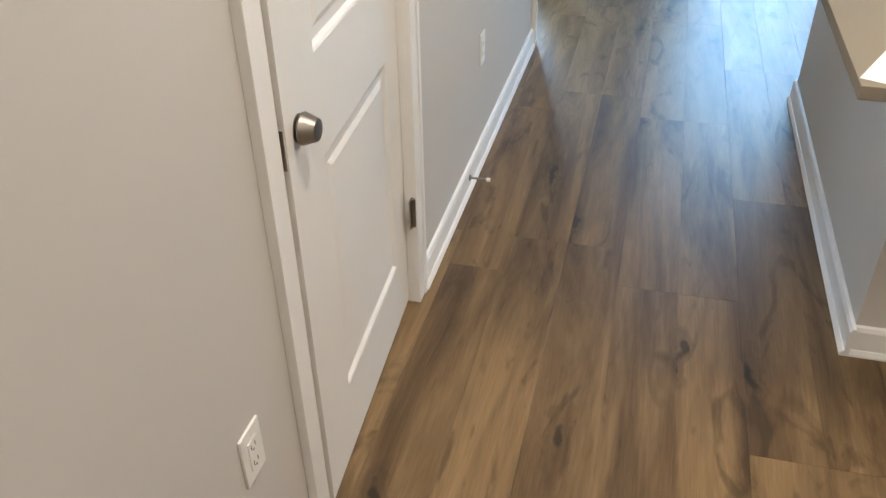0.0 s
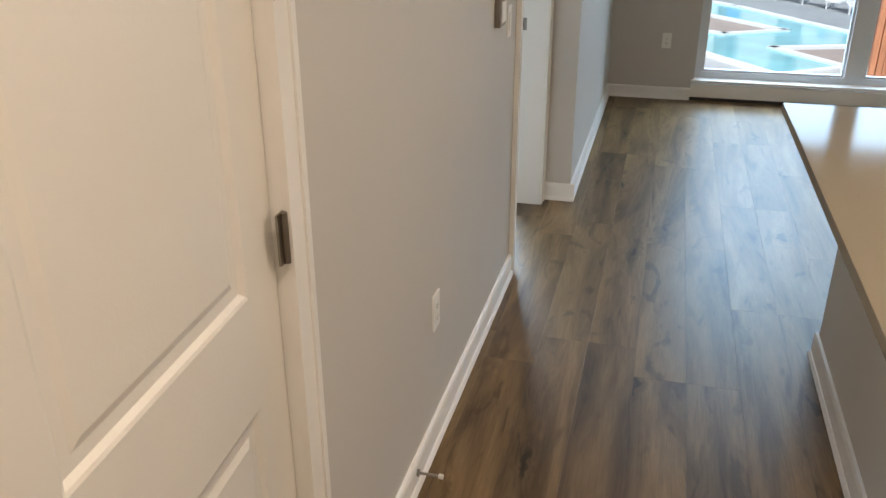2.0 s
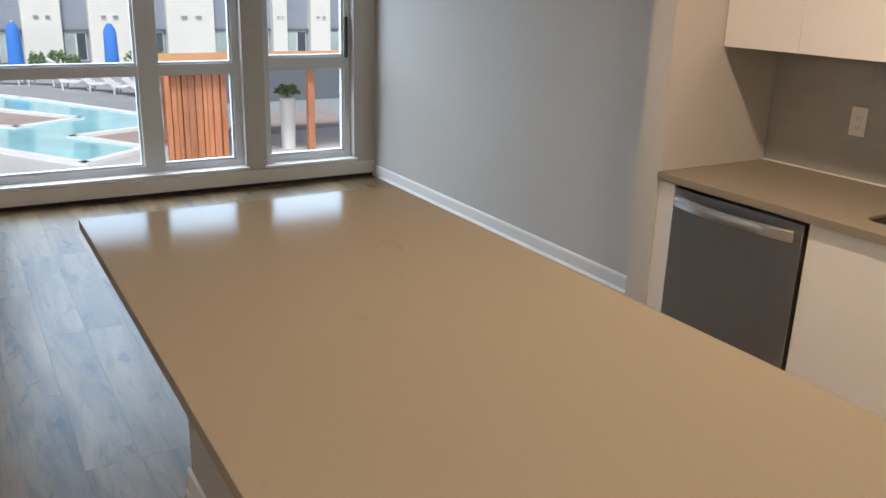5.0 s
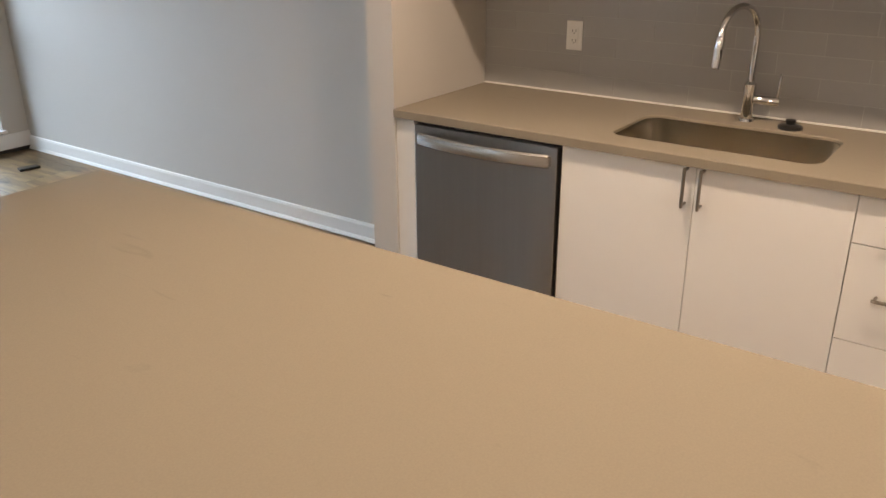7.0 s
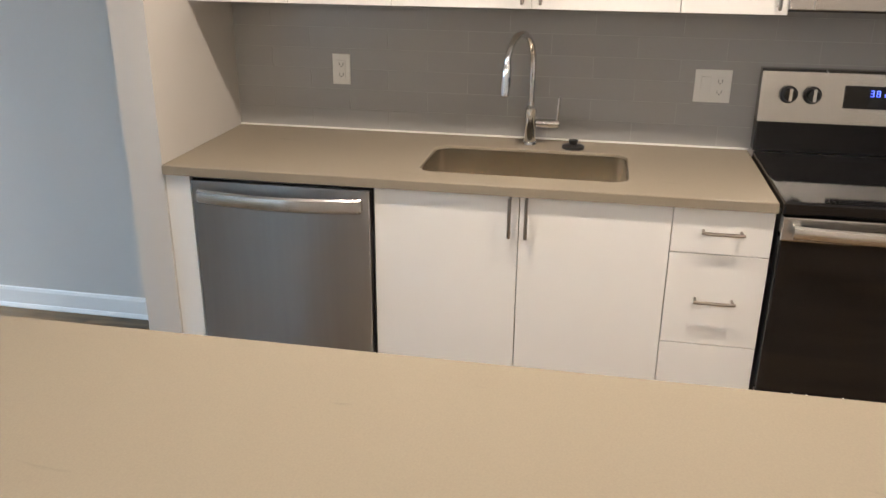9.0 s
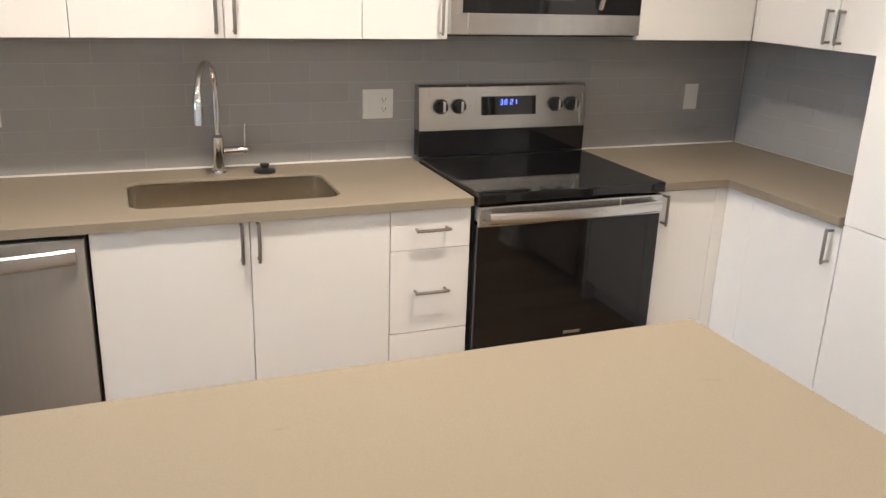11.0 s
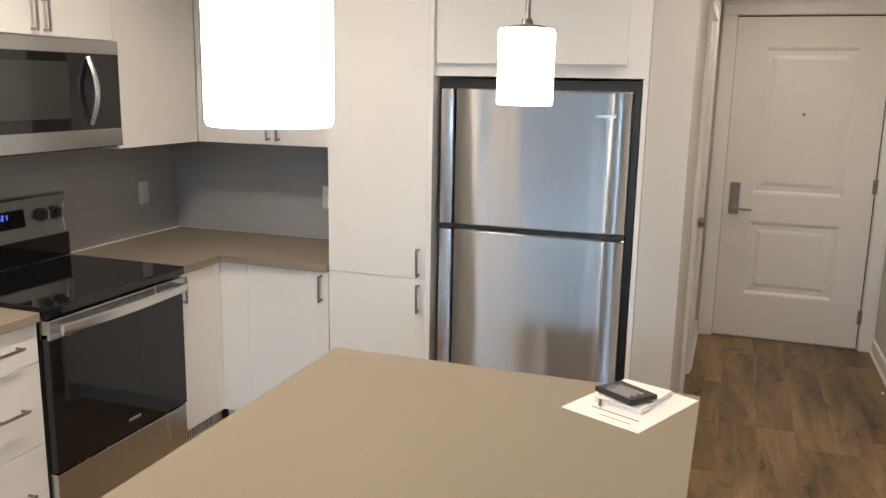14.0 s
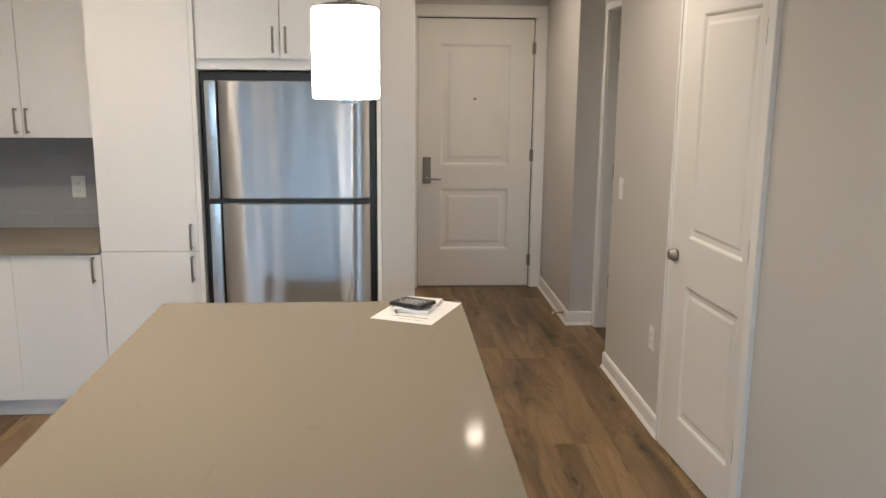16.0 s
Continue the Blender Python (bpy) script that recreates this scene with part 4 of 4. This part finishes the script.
    part("knob_grip", box(3.745, 3.757, y - 0.006, y + 0.006, 1.066, 1.110, 0.003), STEELH, rg)

# microwave
mw = thing("microwave", (3.42, 1.25, 1.39), "stainless over-the-range microwave with black glass door", "microwave")
part("body", box(3.5020, XK - 0.004, 0.855, 1.634, 1.380, 1.822, 0.003), BLACK, mw)
bm = box(3.4720, 3.5010, 0.855, 1.634, 1.388, 1.462, 0.003)
box(3.4720, 3.5010, 0.855, 1.634, 1.765, 1.820, 0.003, bm=bm)
box(3.4720, 3.5010, 1.590, 1.634, 1.462, 1.765, bm=bm)
part("door_frame", bm, STEEL, mw, "stainless door surround")
part("glass_door", box(3.4740, 3.5010, 0.855, 1.590, 1.462, 1.765, 0.002), BLACKG, mw, "black glass door")
part("mesh_window", box(3.4725, 3.4740, 1.14, 1.545, 1.51, 1.73, 0.0005), mat("dark_mesh_window", (0.035, 0.034, 0.033), 0.15), mw)
pts = [(3.4720 - 0.038 * math.sin(math.pi * k / 12), 1.035, 1.485 + 0.265 * k / 12) for k in range(13)]
part("handle", tube(pts, 0.013, 10), STEELH, mw, "curved bright door handle", smooth=True)
part("light_lens", box(3.58, 3.66, 0.90, 1.02, 1.376, 1.380), PLATE, mw)

# refrigerator
fr = thing("refrigerator", (1.75, 0.5, 0), "stainless top-freezer refrigerator in a white cabinet surround", "refrigerator")
part("body", box(1.338, 2.160, YK + 0.02, 0.478, 0.02, 1.695, 0.003), BLACK, fr, "black refrigerator case")


def bulged(x0, x1, z0, z1, y0, y1, bow):
    bm = bmesh.new()
    n = 16
    cols = []
    for i in range(n + 1):
        s = i / n
        x = x0 + (x1 - x0) * s
        o = bow * (1 - (2 * s - 1) ** 4)
        o -= 0.012 * (1 if i in (0, n) else 0)
        cols.append([bm.verts.new(p) for p in ((x, y0, z0), (x, y1 + o - 0.006, z0), (x, y1 + o, z0 + 0.006), (x, y1 + o, z1 - 0.006), (x, y1 + o - 0.006, z1), (x, y0, z1))])
    for a, b in zip(cols, cols[1:]):
        for k in range(6):
            bm.faces.new((a[k], a[(k + 1) % 6], b[(k + 1) % 6], b[k]))
    bm.faces.new(cols[0])
    bm.faces.new(cols[-1][::-1])
    return bm


for nm, z0, z1 in (("freezer_door", 1.100, 1.655), ("fridge_door", 0.07, 1.078)):
    part(nm, bulged(1.368, 2.072, z0, z1, 0.485, 0.535, 0.012), STEELF, fr, "brushed stainless door", smooth=True)
    part("door_grip", box(2.078, 2.130, 0.485, 0.548, z0, z1, 0.008), STEELH, fr, "stainless edge grip", smooth=True)
part("door_gap", box(1.37, 2.13, 0.480, 0.522, 1.079, 1.099), BLACK, fr)
part("hinge_cover", box(1.375, 1.46, 0.50, 0.545, 1.080, 1.096, 0.003), BLACK, fr)
part("badge", box(1.42, 1.50, 0.5445, 0.5462, 1.555, 1.567, 0.0005), CHROME, fr)

# island
isl = thing("kitchen_island", (1.6, 2.7, 0), "kitchen island with greige panelled base and overhanging quartz top", "kitchen island")
IX0, IX1, IY0, IY1 = 1.014, 2.092, 1.578, 3.790
part("base_panel", box(1.230, 2.06, 1.812, 3.488, 0, 0.838), PAINT, isl, "greige painted island base")
part("baseboard", along(BASE_PROFILE, (1.230, 1.788), (1.230, 3.512), (-1, 0)), WHITE, isl, "white island baseboard")
part("baseboard", along(BASE_PROFILE, (1.230, 1.812), (2.06, 1.812), (0, -1)), WHITE, isl)
part("baseboard", along(BASE_PROFILE, (1.230, 3.488), (2.06, 3.488), (0, 1)), WHITE, isl)
part("worktop", box(IX0, IX1, IY0, IY1, 0.8385, CT, 0.003), QUARTZ, isl, "beige-grey quartz top")

# backsplash bed
structure("backsplash_bed", box(XK - 0.0088, XK - 0.0005, 0.0, 3.574, CT, 1.42), GROUT, "grey grout bed of the backsplash")
structure("backsplash_bed_back", box(2.656, XK - 0.0105, YK + 0.0005, YK + 0.0088, CT, 1.42), GROUT, "grey grout bed of the backsplash")

# pendants and downlights
for x, y in PENDANTS:
    p = thing("pendant_light", (x, y, H), "lit opal glass cylinder pendant on a nickel rod above the island", "pendant light", "pendants over the island")
    z0 = 1.637
    part("canopy", tube([(x, y, H - 0.022), (x, y, H - 0.018), (x, y, H)], [0.05, 0.062, 0.062], 24), NICKEL, p, smooth=True)
    part("rod", tube([(x, y, z0 + 0.150), (x, y, H - 0.02)], 0.005, 10), NICKEL, p)
    part("cap", tube([(x, y, z0 + 0.142), (x, y, z0 + 0.147), (x, y, z0 + 0.150), (x, y, z0 + 0.160)], [0.040, 0.036, 0.012, 0.009], 24), NICKEL, p, "nickel shade cap", smooth=True)
    part("shade", tube([(x, y, z0 + 0.001), (x, y, z0), (x, y, z0 + 0.004), (x, y, z0 + 0.136), (x, y, z0 + 0.141), (x, y, z0 + 0.142)], [0.02, 0.051, 0.0535, 0.0535, 0.050, 0.03], 32), LAMP, p, "lit white opal glass shade", smooth=True)
for x, y, watts in DOWNLIGHTS:
    p = thing("downlight", (x, y, H), "round white recessed ceiling downlight", "downlight", "ceiling downlights")
    part("trim_ring", tube([(x, y, H - 0.006), (x, y, H)], [0.085, 0.092], 28), WHITE, p)
    part("lens", tube([(x, y, H - 0.010), (x, y, H - 0.0062)], 0.065, 24), CAN, p)
    ob = new("downlight_lamp", bpy.data.lights.new("downlight_lamp", "AREA"))
    ob.data.shape, ob.data.size, ob.data.energy, ob.data.color = "DISK", 0.13, watts, WARM
    ob.data.spread = radians(150)
    ob.matrix_world = look((x, y, H - 0.014), (x, y + 0.0001, 0))

# ---------------- small things ----------------
cover((0, 0.735, 0.445), (1, 0), label="white duplex outlet cover low on the hall wall")
cover((0, 2.68, 0.453), (1, 0), label="white duplex outlet cover low on the hall wall past the closet")
cover((0, 0.076, 1.09), (1, 0), kind="switch", label="white rocker light switch by the side doorway")
cover((0.583, YW, 0.455), (0, -1), label="white outlet cover on the window wall")
cover((XK - 0.010, 3.145, 1.103), (-1, 0), label="white outlet cover on the tile backsplash")
cover((XK - 0.010, 1.780, 1.093), (-1, 0), w=0.125, gangs=2, label="white double outlet and switch cover on the tile backsplash")
cover((XK - 0.010, 0.281, 1.092), (-1, 0), kind="switch", label="white switch cover on the tile backsplash")
cover((2.927, YK + 0.010, 1.09), (0, 1), label="white outlet cover on the tile beside the pantry")
th = thing("thermostat", (0, 3.52, 1.2), "small dark nickel thermostat with a white front on the hall wall", "thermostat")
part("case", box(0, 0.022, 3.475, 3.575, 1.145, 1.245, 0.006), BRONZE, th)
part("face", box(0.022, 0.026, 3.49, 3.56, 1.16, 1.23, 0.003), PLATE, th)
cover((0, 3.74, 1.13), (1, 0), kind="switch", label="white rocker light switch beside the thermostat")
for at, nx in (((0.0135, 2.43, 0.055), 1), ((0.0435, -1.08, 0.055), 1)):
    ds = thing("door_stop", at, "nickel spring door stop on the baseboard", "door stop", "door stops")
    x, y, z = at
    bm = tube([(x, y, z), (x + 0.006, y, z)], 0.011, 12)
    tube([(x, y, z), (x + 0.066, y, z)], 0.0042, 8, bm)
    part("spring", bm, NICKEL, ds, smooth=True)
    part("tip", tube([(x + 0.064, y, z), (x + 0.077, y, z)], 0.0075, 10), PLATE, ds, "white rubber tip")
dk = thing("floor_wedge", (3.46, 6.90, 0), "small dark rubber wedge on the plank floor", "door wedge")
part("wedge", prism([(3.39, 6.88), (3.52, 6.86), (3.53, 6.92), (3.41, 6.95)], 0, 0.015, bevel=0.003), BLACK, dk)

vg = thing("toe_kick_vent", (3.283, 0.68, 0.05), "white slotted vent grille in the toe kick below the corner cabinet", "vent")
part("backing", box(3.2825, 3.2845, 0.565, 0.800, 0.018, 0.078), DARKGAP, vg, "dark opening behind the slats")
bm = box(3.2785, 3.2825, 0.555, 0.810, 0.010, 0.020, 0.001)
box(3.2785, 3.2825, 0.555, 0.810, 0.076, 0.086, 0.001, bm=bm)
box(3.2785, 3.2825, 0.555, 0.565, 0.020, 0.076, bm=bm)
box(3.2785, 3.2825, 0.800, 0.810, 0.020, 0.076, bm=bm)
part("frame", bm, PLATE, vg)
for k in range(15):
    part("slat", box(3.2795, 3.2825, 0.576 + k * 0.015, 0.581 + k * 0.015, 0.020, 0.076), PLATE, vg)

# papers on the island
PAPER_M = Matrix.Translation((1.181, 1.708, CT)) @ Matrix.Rotation(radians(65.4), 4, "Z")
sh = thing("paper_sheet", (1.181, 1.708, CT), "white printed sheet lying on the island top", "paper")
part("sheet", box(-0.150, 0.150, -0.112, 0.112, 0.0, 0.0012, m=PAPER_M), PAPER, sh)
for u, v0, v1 in ((0.088, -0.06, 0.075), (-0.100, -0.095, -0.03), (0.118, -0.02, 0.07)):
    part("printed_line", box(u - (0.0016 if u < 0.1 else 0.0008), u + (0.0016 if u < 0.1 else 0.0008), v0, v1, 0.0012, 0.0016, m=PAPER_M), INK, sh, "black printed line")
BK = Matrix.Translation((1.178, 1.668, CT + 0.0018)) @ Matrix.Rotation(radians(69), 4, "Z")
bk = thing("notepad", (1.178, 1.668, CT + 0.0018), "white stapled pad lying on the paper sheet", "notepad")
for k, (a, dx) in enumerate(((0, 0.0), (3, 0.003), (-2, -0.002), (1, 0.002))):
    part("page", box(-0.088 + dx, 0.088 + dx, -0.066, 0.066, k * 0.0035, k * 0.0035 + 0.0032, 0.0005, m=BK @ Matrix.Rotation(radians(a), 4, "Z")), PAPER, bk)
WM = Matrix.Translation((1.197, 1.697, CT + 0.019)) @ Matrix.Rotation(radians(-41), 4, "Z") @ Matrix.Rotation(radians(3), 4, "Y")
wl = thing("booklet", (1.197, 1.697, CT + 0.017), "dark grey booklet with white print on a pad", "booklet")
part("cover", box(-0.068, 0.068, -0.046, 0.046, 0, 0.013, 0.003, m=WM), LEATHER, wl, "dark grey cover")
random.seed(4)
for row in range(8):
    bm = bmesh.new()
    v0, u = 0.034 - row * 0.0075, -0.050 + 0.006 * (row % 3)
    end = random.uniform(0.02, 0.055)
    while u < end:
        w = random.uniform(0.005, 0.012)
        box(u, u + w, v0 - 0.0010, v0 + 0.0010, 0.0130, 0.0134, bm=bm, m=WM)
        u += w + 0.003
    part("print_row", bm, PAPER, wl, "row of unreadable white print", kind="stuff")
pn = thing("pen", (1.256, 1.725, CT + 0.006), "short brown metal pen lying beside the booklet", "pen")
part("barrel", tube([(1.262, 1.680, CT + 0.007), (1.256, 1.740, CT + 0.007), (1.254, 1.762, CT + 0.007)], [0.006, 0.006, 0.003], 10), NICKEL, pn, smooth=True)

# ---------------- outside ----------------
GZ = -3.6
structure("ground", box(-150, 150, 7.9, 300, GZ - 0.3, GZ), PAVE, "pale concrete pool deck")
structure("wall_facade", box(-12, 20, YW + 0.22, YW + 0.3, GZ, -0.2), STUCCO, "pale facade below the window")
POOL = [(3.75, 25.8), (5.83, 27.45), (4.0, 30.2), (8.3, 31.75), (3.36, 40.1), (1.2, 42.7), (-4.0, 42.7), (-4.0, 39.6), (1.92, 37.4), (4.75, 33.9), (2.56, 32.6), (1.72, 33.25), (-4.0, 38.0), (-4.0, 36.9), (1.65, 28.9)]
pool = thing("swimming_pool", (3, 34, GZ), "angular turquoise swimming pool with pale coping", "swimming pool")
part("water", prism(POOL, GZ + 0.01, GZ + 0.03), WATER, pool, "rippled turquoise water")
bm = bmesh.new()
for a, b in zip(POOL, POOL[1:] + POOL[:1]):
    a, b = Vector(a), Vector(b)
    d = (b - a).normalized()
    n = Vector((-d.y, d.x)) * 0.16
    a2, b2 = a - d * 0.10, b + d * 0.10
    prism([tuple(a2 - n), tuple(b2 - n), tuple(b2 + n), tuple(a2 + n)], GZ + 0.002, GZ + 0.10, bm)
part("coping", bm, COPING, pool, "white stone coping")
structure("pavement_right", prism([(5.95, 27.7), (14, 29.5), (14, 33.8), (8.6, 31.6), (4.5, 30.1)], GZ, GZ + 0.02), PAVER, "tan paver deck beside the pool")
structure("pavement_left", prism([(1.8, 37.2), (4.45, 33.95), (2.6, 32.9), (1.8, 33.5), (-4, 38.3), (-4, 39.4)], GZ, GZ + 0.02), PAVER, "tan paver deck beside the pool")
structure("pavement_far", prism([(3.7, 40.3), (8.7, 32), (30, 32), (30, 54), (-12, 54), (-12, 44), (1.4, 43.2)], GZ, GZ + 0.015), mat("grey_deck", (0.34, 0.36, 0.37), 0.8, vary=0.12, scale=1), "grey deck behind the pool")


def lounger(x, y, a):
    m = Matrix.Translation((x, y, GZ + 0.015)) @ Matrix.Rotation(radians(a), 4, "Z")
    t = thing("sun_lounger", (x, y, GZ), "white resin sun lounger on the pool deck", "sun lounger", "loungers by the pool")
    part("seat", box(-0.32, 0.32, -1.0, 0.3, 0.30, 0.38, 0.02, m=m), RESIN, t)
    part("backrest", box(-0.32, 0.32, 0, 0.75, 0, 0.07, 0.02, m=m @ Matrix.Translation((0, 0.3, 0.33)) @ Matrix.Rotation(radians(38), 4, "X")), RESIN, t)
    for u, v in ((-0.28, -0.9), (0.28, -0.9), (-0.28, 0.25), (0.28, 0.25)):
        part("leg", box(u - 0.03, u + 0.03, v - 0.03, v + 0.03, 0, 0.30, m=m), RESIN, t)


for x, y, a in ((5.6, 42.8, 60), (6.6, 41.6, 60), (7.4, 40.3, 60), (8.1, 39.0, 60), (3.0, 45.5, 60), (4.4, 44.8, 60), (2.4, 50.3, 80), (6.2, 49.3, 80), (10.0, 48.3, 80)):
    lounger(x, y, a)
for x, y in ((4.0, 50.4), (8.55, 49.3)):
    t = thing("closed_umbrella", (x, y, GZ), "closed blue patio umbrella by the pool", "umbrella", "pool umbrellas")
    part("pole", tube([(x, y, GZ), (x, y, GZ + 2.65)], 0.035, 8), RESIN, t)
    part("canopy", tube([(x, y, GZ + 0.25), (x, y, GZ + 0.30), (x, y, GZ + 1.3), (x, y, GZ + 2.2), (x, y, GZ + 2.55)], [0.25, 0.40, 0.36, 0.34, 0.12], 10), UMB, t, "furled blue canopy", smooth=True)
    part("base", tube([(x, y, GZ), (x, y, GZ + 0.10)], 0.35, 16), HEDGE, t)

# apartment building beyond the pool
YB = 54.0
bl = thing("apartment_building", (8, YB, GZ), "long apartment building with pale piers and grey clad bays", "building")
part("wall", box(-40, 60, YB + 0.6, YB + 12, GZ, 9.0), METALW, bl, "grey clad wall")
piers = [(-13.8, -11.4), (-9.8, -7.5), (-5.9, -3.7), (-1.9, 0.3), (1.25, 3.37), (4.74, 6.78), (8.24, 10.46), (12.62, 15.48), (19.24, 20.2), (21.8, 23.2), (25.5, 27.8), (30, 32.4)]
for a, b in piers:
    part("pier", box(a, b, YB, YB + 0.6, GZ, 9.0, 0.02), STUCCO, bl, "pale rendered pier")
    bm = box(a + (b - a) * 0.30, a + (b - a) * 0.42, YB - 0.12, YB, -0.95, -0.85)
    box(a + (b - a) * 0.60, a + (b - a) * 0.72, YB - 0.12, YB, -0.95, -0.85, bm=bm)
    part("vent_hood", bm, METALW, bl, "small grey vent hoods")
for (a, b), (c2, d2) in zip(piers, piers[1:]):
    w0, w1 = b + 0.15, c2 - 0.15
    if w1 - w0 > 4:
        w1 = w0 + 3
    for base in (GZ + 0.15, GZ + 4.2, GZ + 7.3):
        hh = 1.65
        win = part("window", box(w0, w1, YB + 0.50, YB + 0.6, base, base + hh), ALU, bl, "ground-floor window")
        n = 2
        for k in range(n):
            p0 = w0 + (w1 - w0) * k / n + 0.06
            p1 = w0 + (w1 - w0) * (k + 1) / n - 0.06
            pn_ = part("pane", box(p0, p1, YB + 0.46, YB + 0.499, base + 0.08, base + hh - 0.08), CURTAIN if k == 0 else DKGLASS, win)
    part("ledge", box(b, c2, YB + 0.40, YB + 0.60, GZ + 1.82, GZ + 1.95), HEDGE, bl)


def shrub(x, y, r, h, seed, zb=GZ, name="shrub", n=260):
    rnd = random.Random(seed)
    t = thing(name, (x, y, zb), "green leafy shrub at the foot of the building", "shrub", "shrubs")
    bm = bmesh.new()
    for _ in range(n):
        a, b2, q = rnd.uniform(0, 6.28), rnd.uniform(-0.2, 1), rnd.uniform(0.55, 1.1)
        rr = r * q * math.sqrt(max(0, 1 - b2 * b2 * 0.8))
        c0 = Vector((x + rr * math.cos(a), y + rr * math.sin(a), zb + h * 0.35 + b2 * h * 0.6 * q))
        s = rnd.uniform(0.06, 0.13) * (r + 0.4)
        u = Vector((rnd.uniform(-1, 1), rnd.uniform(-1, 1), rnd.uniform(-0.4, 1))).normalized()
        w = u.orthogonal().normalized()
        bm.faces.new([bm.verts.new(c0 + u * s), bm.verts.new(c0 + w * s * 0.6), bm.verts.new(c0 - u * s), bm.verts.new(c0 - w * s * 0.6)])
    for k in range(4):
        a = k * 1.57
        merge(bm, tube([(x, y, zb), (x + 0.3 * r * math.cos(a), y + 0.3 * r * math.sin(a), zb + 0.5 * h)], [0.03, 0.01], 5))
    part("foliage", bm, LEAF, t)


for k, (x, y, r, h) in enumerate(((5.2, 52.6, 0.45, 0.9), (6.2, 52.5, 0.5, 1.0), (7.1, 52.7, 0.35, 0.7), (10.4, 52.2, 0.7, 0.9), (11.6, 52.3, 0.6, 0.8), (2.2, 52.8, 0.5, 0.7))):
    shrub(x, y, r, h, k)

# cedar pergola
pg = thing("cedar_pergola", (8, 27, GZ), "orange-brown cedar pool pavilion with a slatted screen wall", "pavilion")
bm = box(5.90, 12.9, 24.6, 28.4, GZ + 2.72, GZ + 2.80, 0.02)
box(5.90, 12.9, 24.52, 24.6, GZ + 2.60, GZ + 2.82, 0.01, bm=bm)
part("roof", bm, CEDART, pg, "orange cedar roof deck")
for x, y in ((10.14, 24.9), (6.6, 28.2), (12.7, 24.9)):
    part("post", box(x - 0.10, x + 0.10, y - 0.10, y + 0.10, GZ, GZ + 2.71, 0.01), CEDAR, pg, "reddish cedar post")
random.seed(8)
x = 5.86
while x < 7.55:
    w = random.choice((0.10, 0.14, 0.14, 0.18))
    part("slat", box(x, x + w, 24.8 + random.uniform(0, 0.05), 24.92, GZ + 0.05, GZ + 2.58), CEDAR, pg, "upright cedar slat")
    x += w + random.choice((0.012, 0.03, 0.05))
part("screen_back", box(5.86, 7.60, 24.93, 24.96, GZ + 0.05, GZ + 2.58), CEDAR, pg, "cedar backing of the screen")
t = thing("planter_column", (9.85, 26.1, GZ), "tall white planter column with a green plant", "planter")
part("column", tube([(9.85, 26.1, GZ), (9.85, 26.1, GZ + 1.55), (9.85, 26.1, GZ + 1.6)], [0.22, 0.24, 0.20], 16), RESIN, t, smooth=True)
shrub(9.85, 26.1, 0.36, 0.42, 33, GZ + 1.6, "potted_plant", 160)
structure("fence_wall", box(9.0, 18.0, 36.0, 36.3, GZ, GZ + 1.5), HEDGE, "low dark garden wall")

structure("backsplash_caulk", box(XK - 0.0155, XK - 0.0101, 1.6315, 3.573, CT, CT + 0.006), PLATE, "white caulk line behind the countertop")
structure("backsplash_caulk_corner", box(XK - 0.0155, XK - 0.0101, 0.006, 0.866, CT, CT + 0.006), PLATE, "white caulk line behind the countertop")

# backsplash tiles
TW, THT = 0.305, 0.0765


def tile_mesh(w, key, cache={}):
    k = (round(w, 4), key)
    if k not in cache:
        if key == "x":
            bm = box(-0.004, 0.003, 0.0008, w - 0.0008, 0.0008, THT - 0.0008, 0.0006)
        else:
            bm = box(0.0008, w - 0.0008, -0.003, 0.004, 0.0008, THT - 0.0008, 0.0006)
        cache[k] = finish("tile", bm, TILE)
    return cache[k]


bed_x, bed_y = bpy.data.objects["backsplash_bed"], bpy.data.objects["backsplash_bed_back"]
for r in range(7):
    z = 0.8735 + r * THT
    if z + THT > 1.44:
        break
    y = 3.573
    first = TW if r % 2 == 0 else TW / 2
    while y > 0.01:
        w = min(first, y - 0.006)
        first = TW
        if w > 0.03:
            ob = new("tile", tile_mesh(w, "x"))
            ob.location, ob.parent = (XK - 0.006, y - w, z), bed_x
        y -= w if w > 0.03 else 1
    x = XK - 0.012
    first = TW if r % 2 == 1 else TW / 2
    while x > 2.66:
        w = min(first, x - 2.657)
        first = TW
        if w > 0.03:
            ob = new("tile", tile_mesh(w, "y"))
            ob.location, ob.parent = (x - w, YK + 0.006, z), bed_y
        x -= w if w > 0.03 else 1

# floor planks
PW, PL = 0.180, 1.22


def plank_mesh(w, l, cache={}):
    k = (round(w, 3), round(l, 3))
    if k not in cache:
        cache[k] = finish("plank", box(0.0002, w - 0.0002, 0.0002, l - 0.0002, -0.005, 0, 0.0005), PLANK)
    return cache[k]


random.seed(11)
cols = range(-1, 21)
for c in cols:
    x0 = 0.590 + (c - 3) * PW
    x1 = x0 + PW
    lo, hi = -2.06, YW
    if x0 > 3.86:
        break
    y = -2.1 - random.choice((0.0, 0.2, 0.41, 0.61, 0.81, 1.01))
    while y < hi:
        y1 = y + PL
        a, b = max(y, -2.2), min(y1, YW + 0.02)
        if b - a > 0.05 and not (x0 > 1.30 and b < 0.3):
            ob = new("plank", plank_mesh(PW, round(b - a, 2)))
            ob.location, ob.parent = (x0, a, 0), floor
        y = y1
for c in range(-12, -1):
    x0 = 0.590 + (c - 3) * PW
    ob = new("plank", plank_mesh(PW, 4.6))
    ob.location, ob.parent = (x0, 2.75, 0), floor
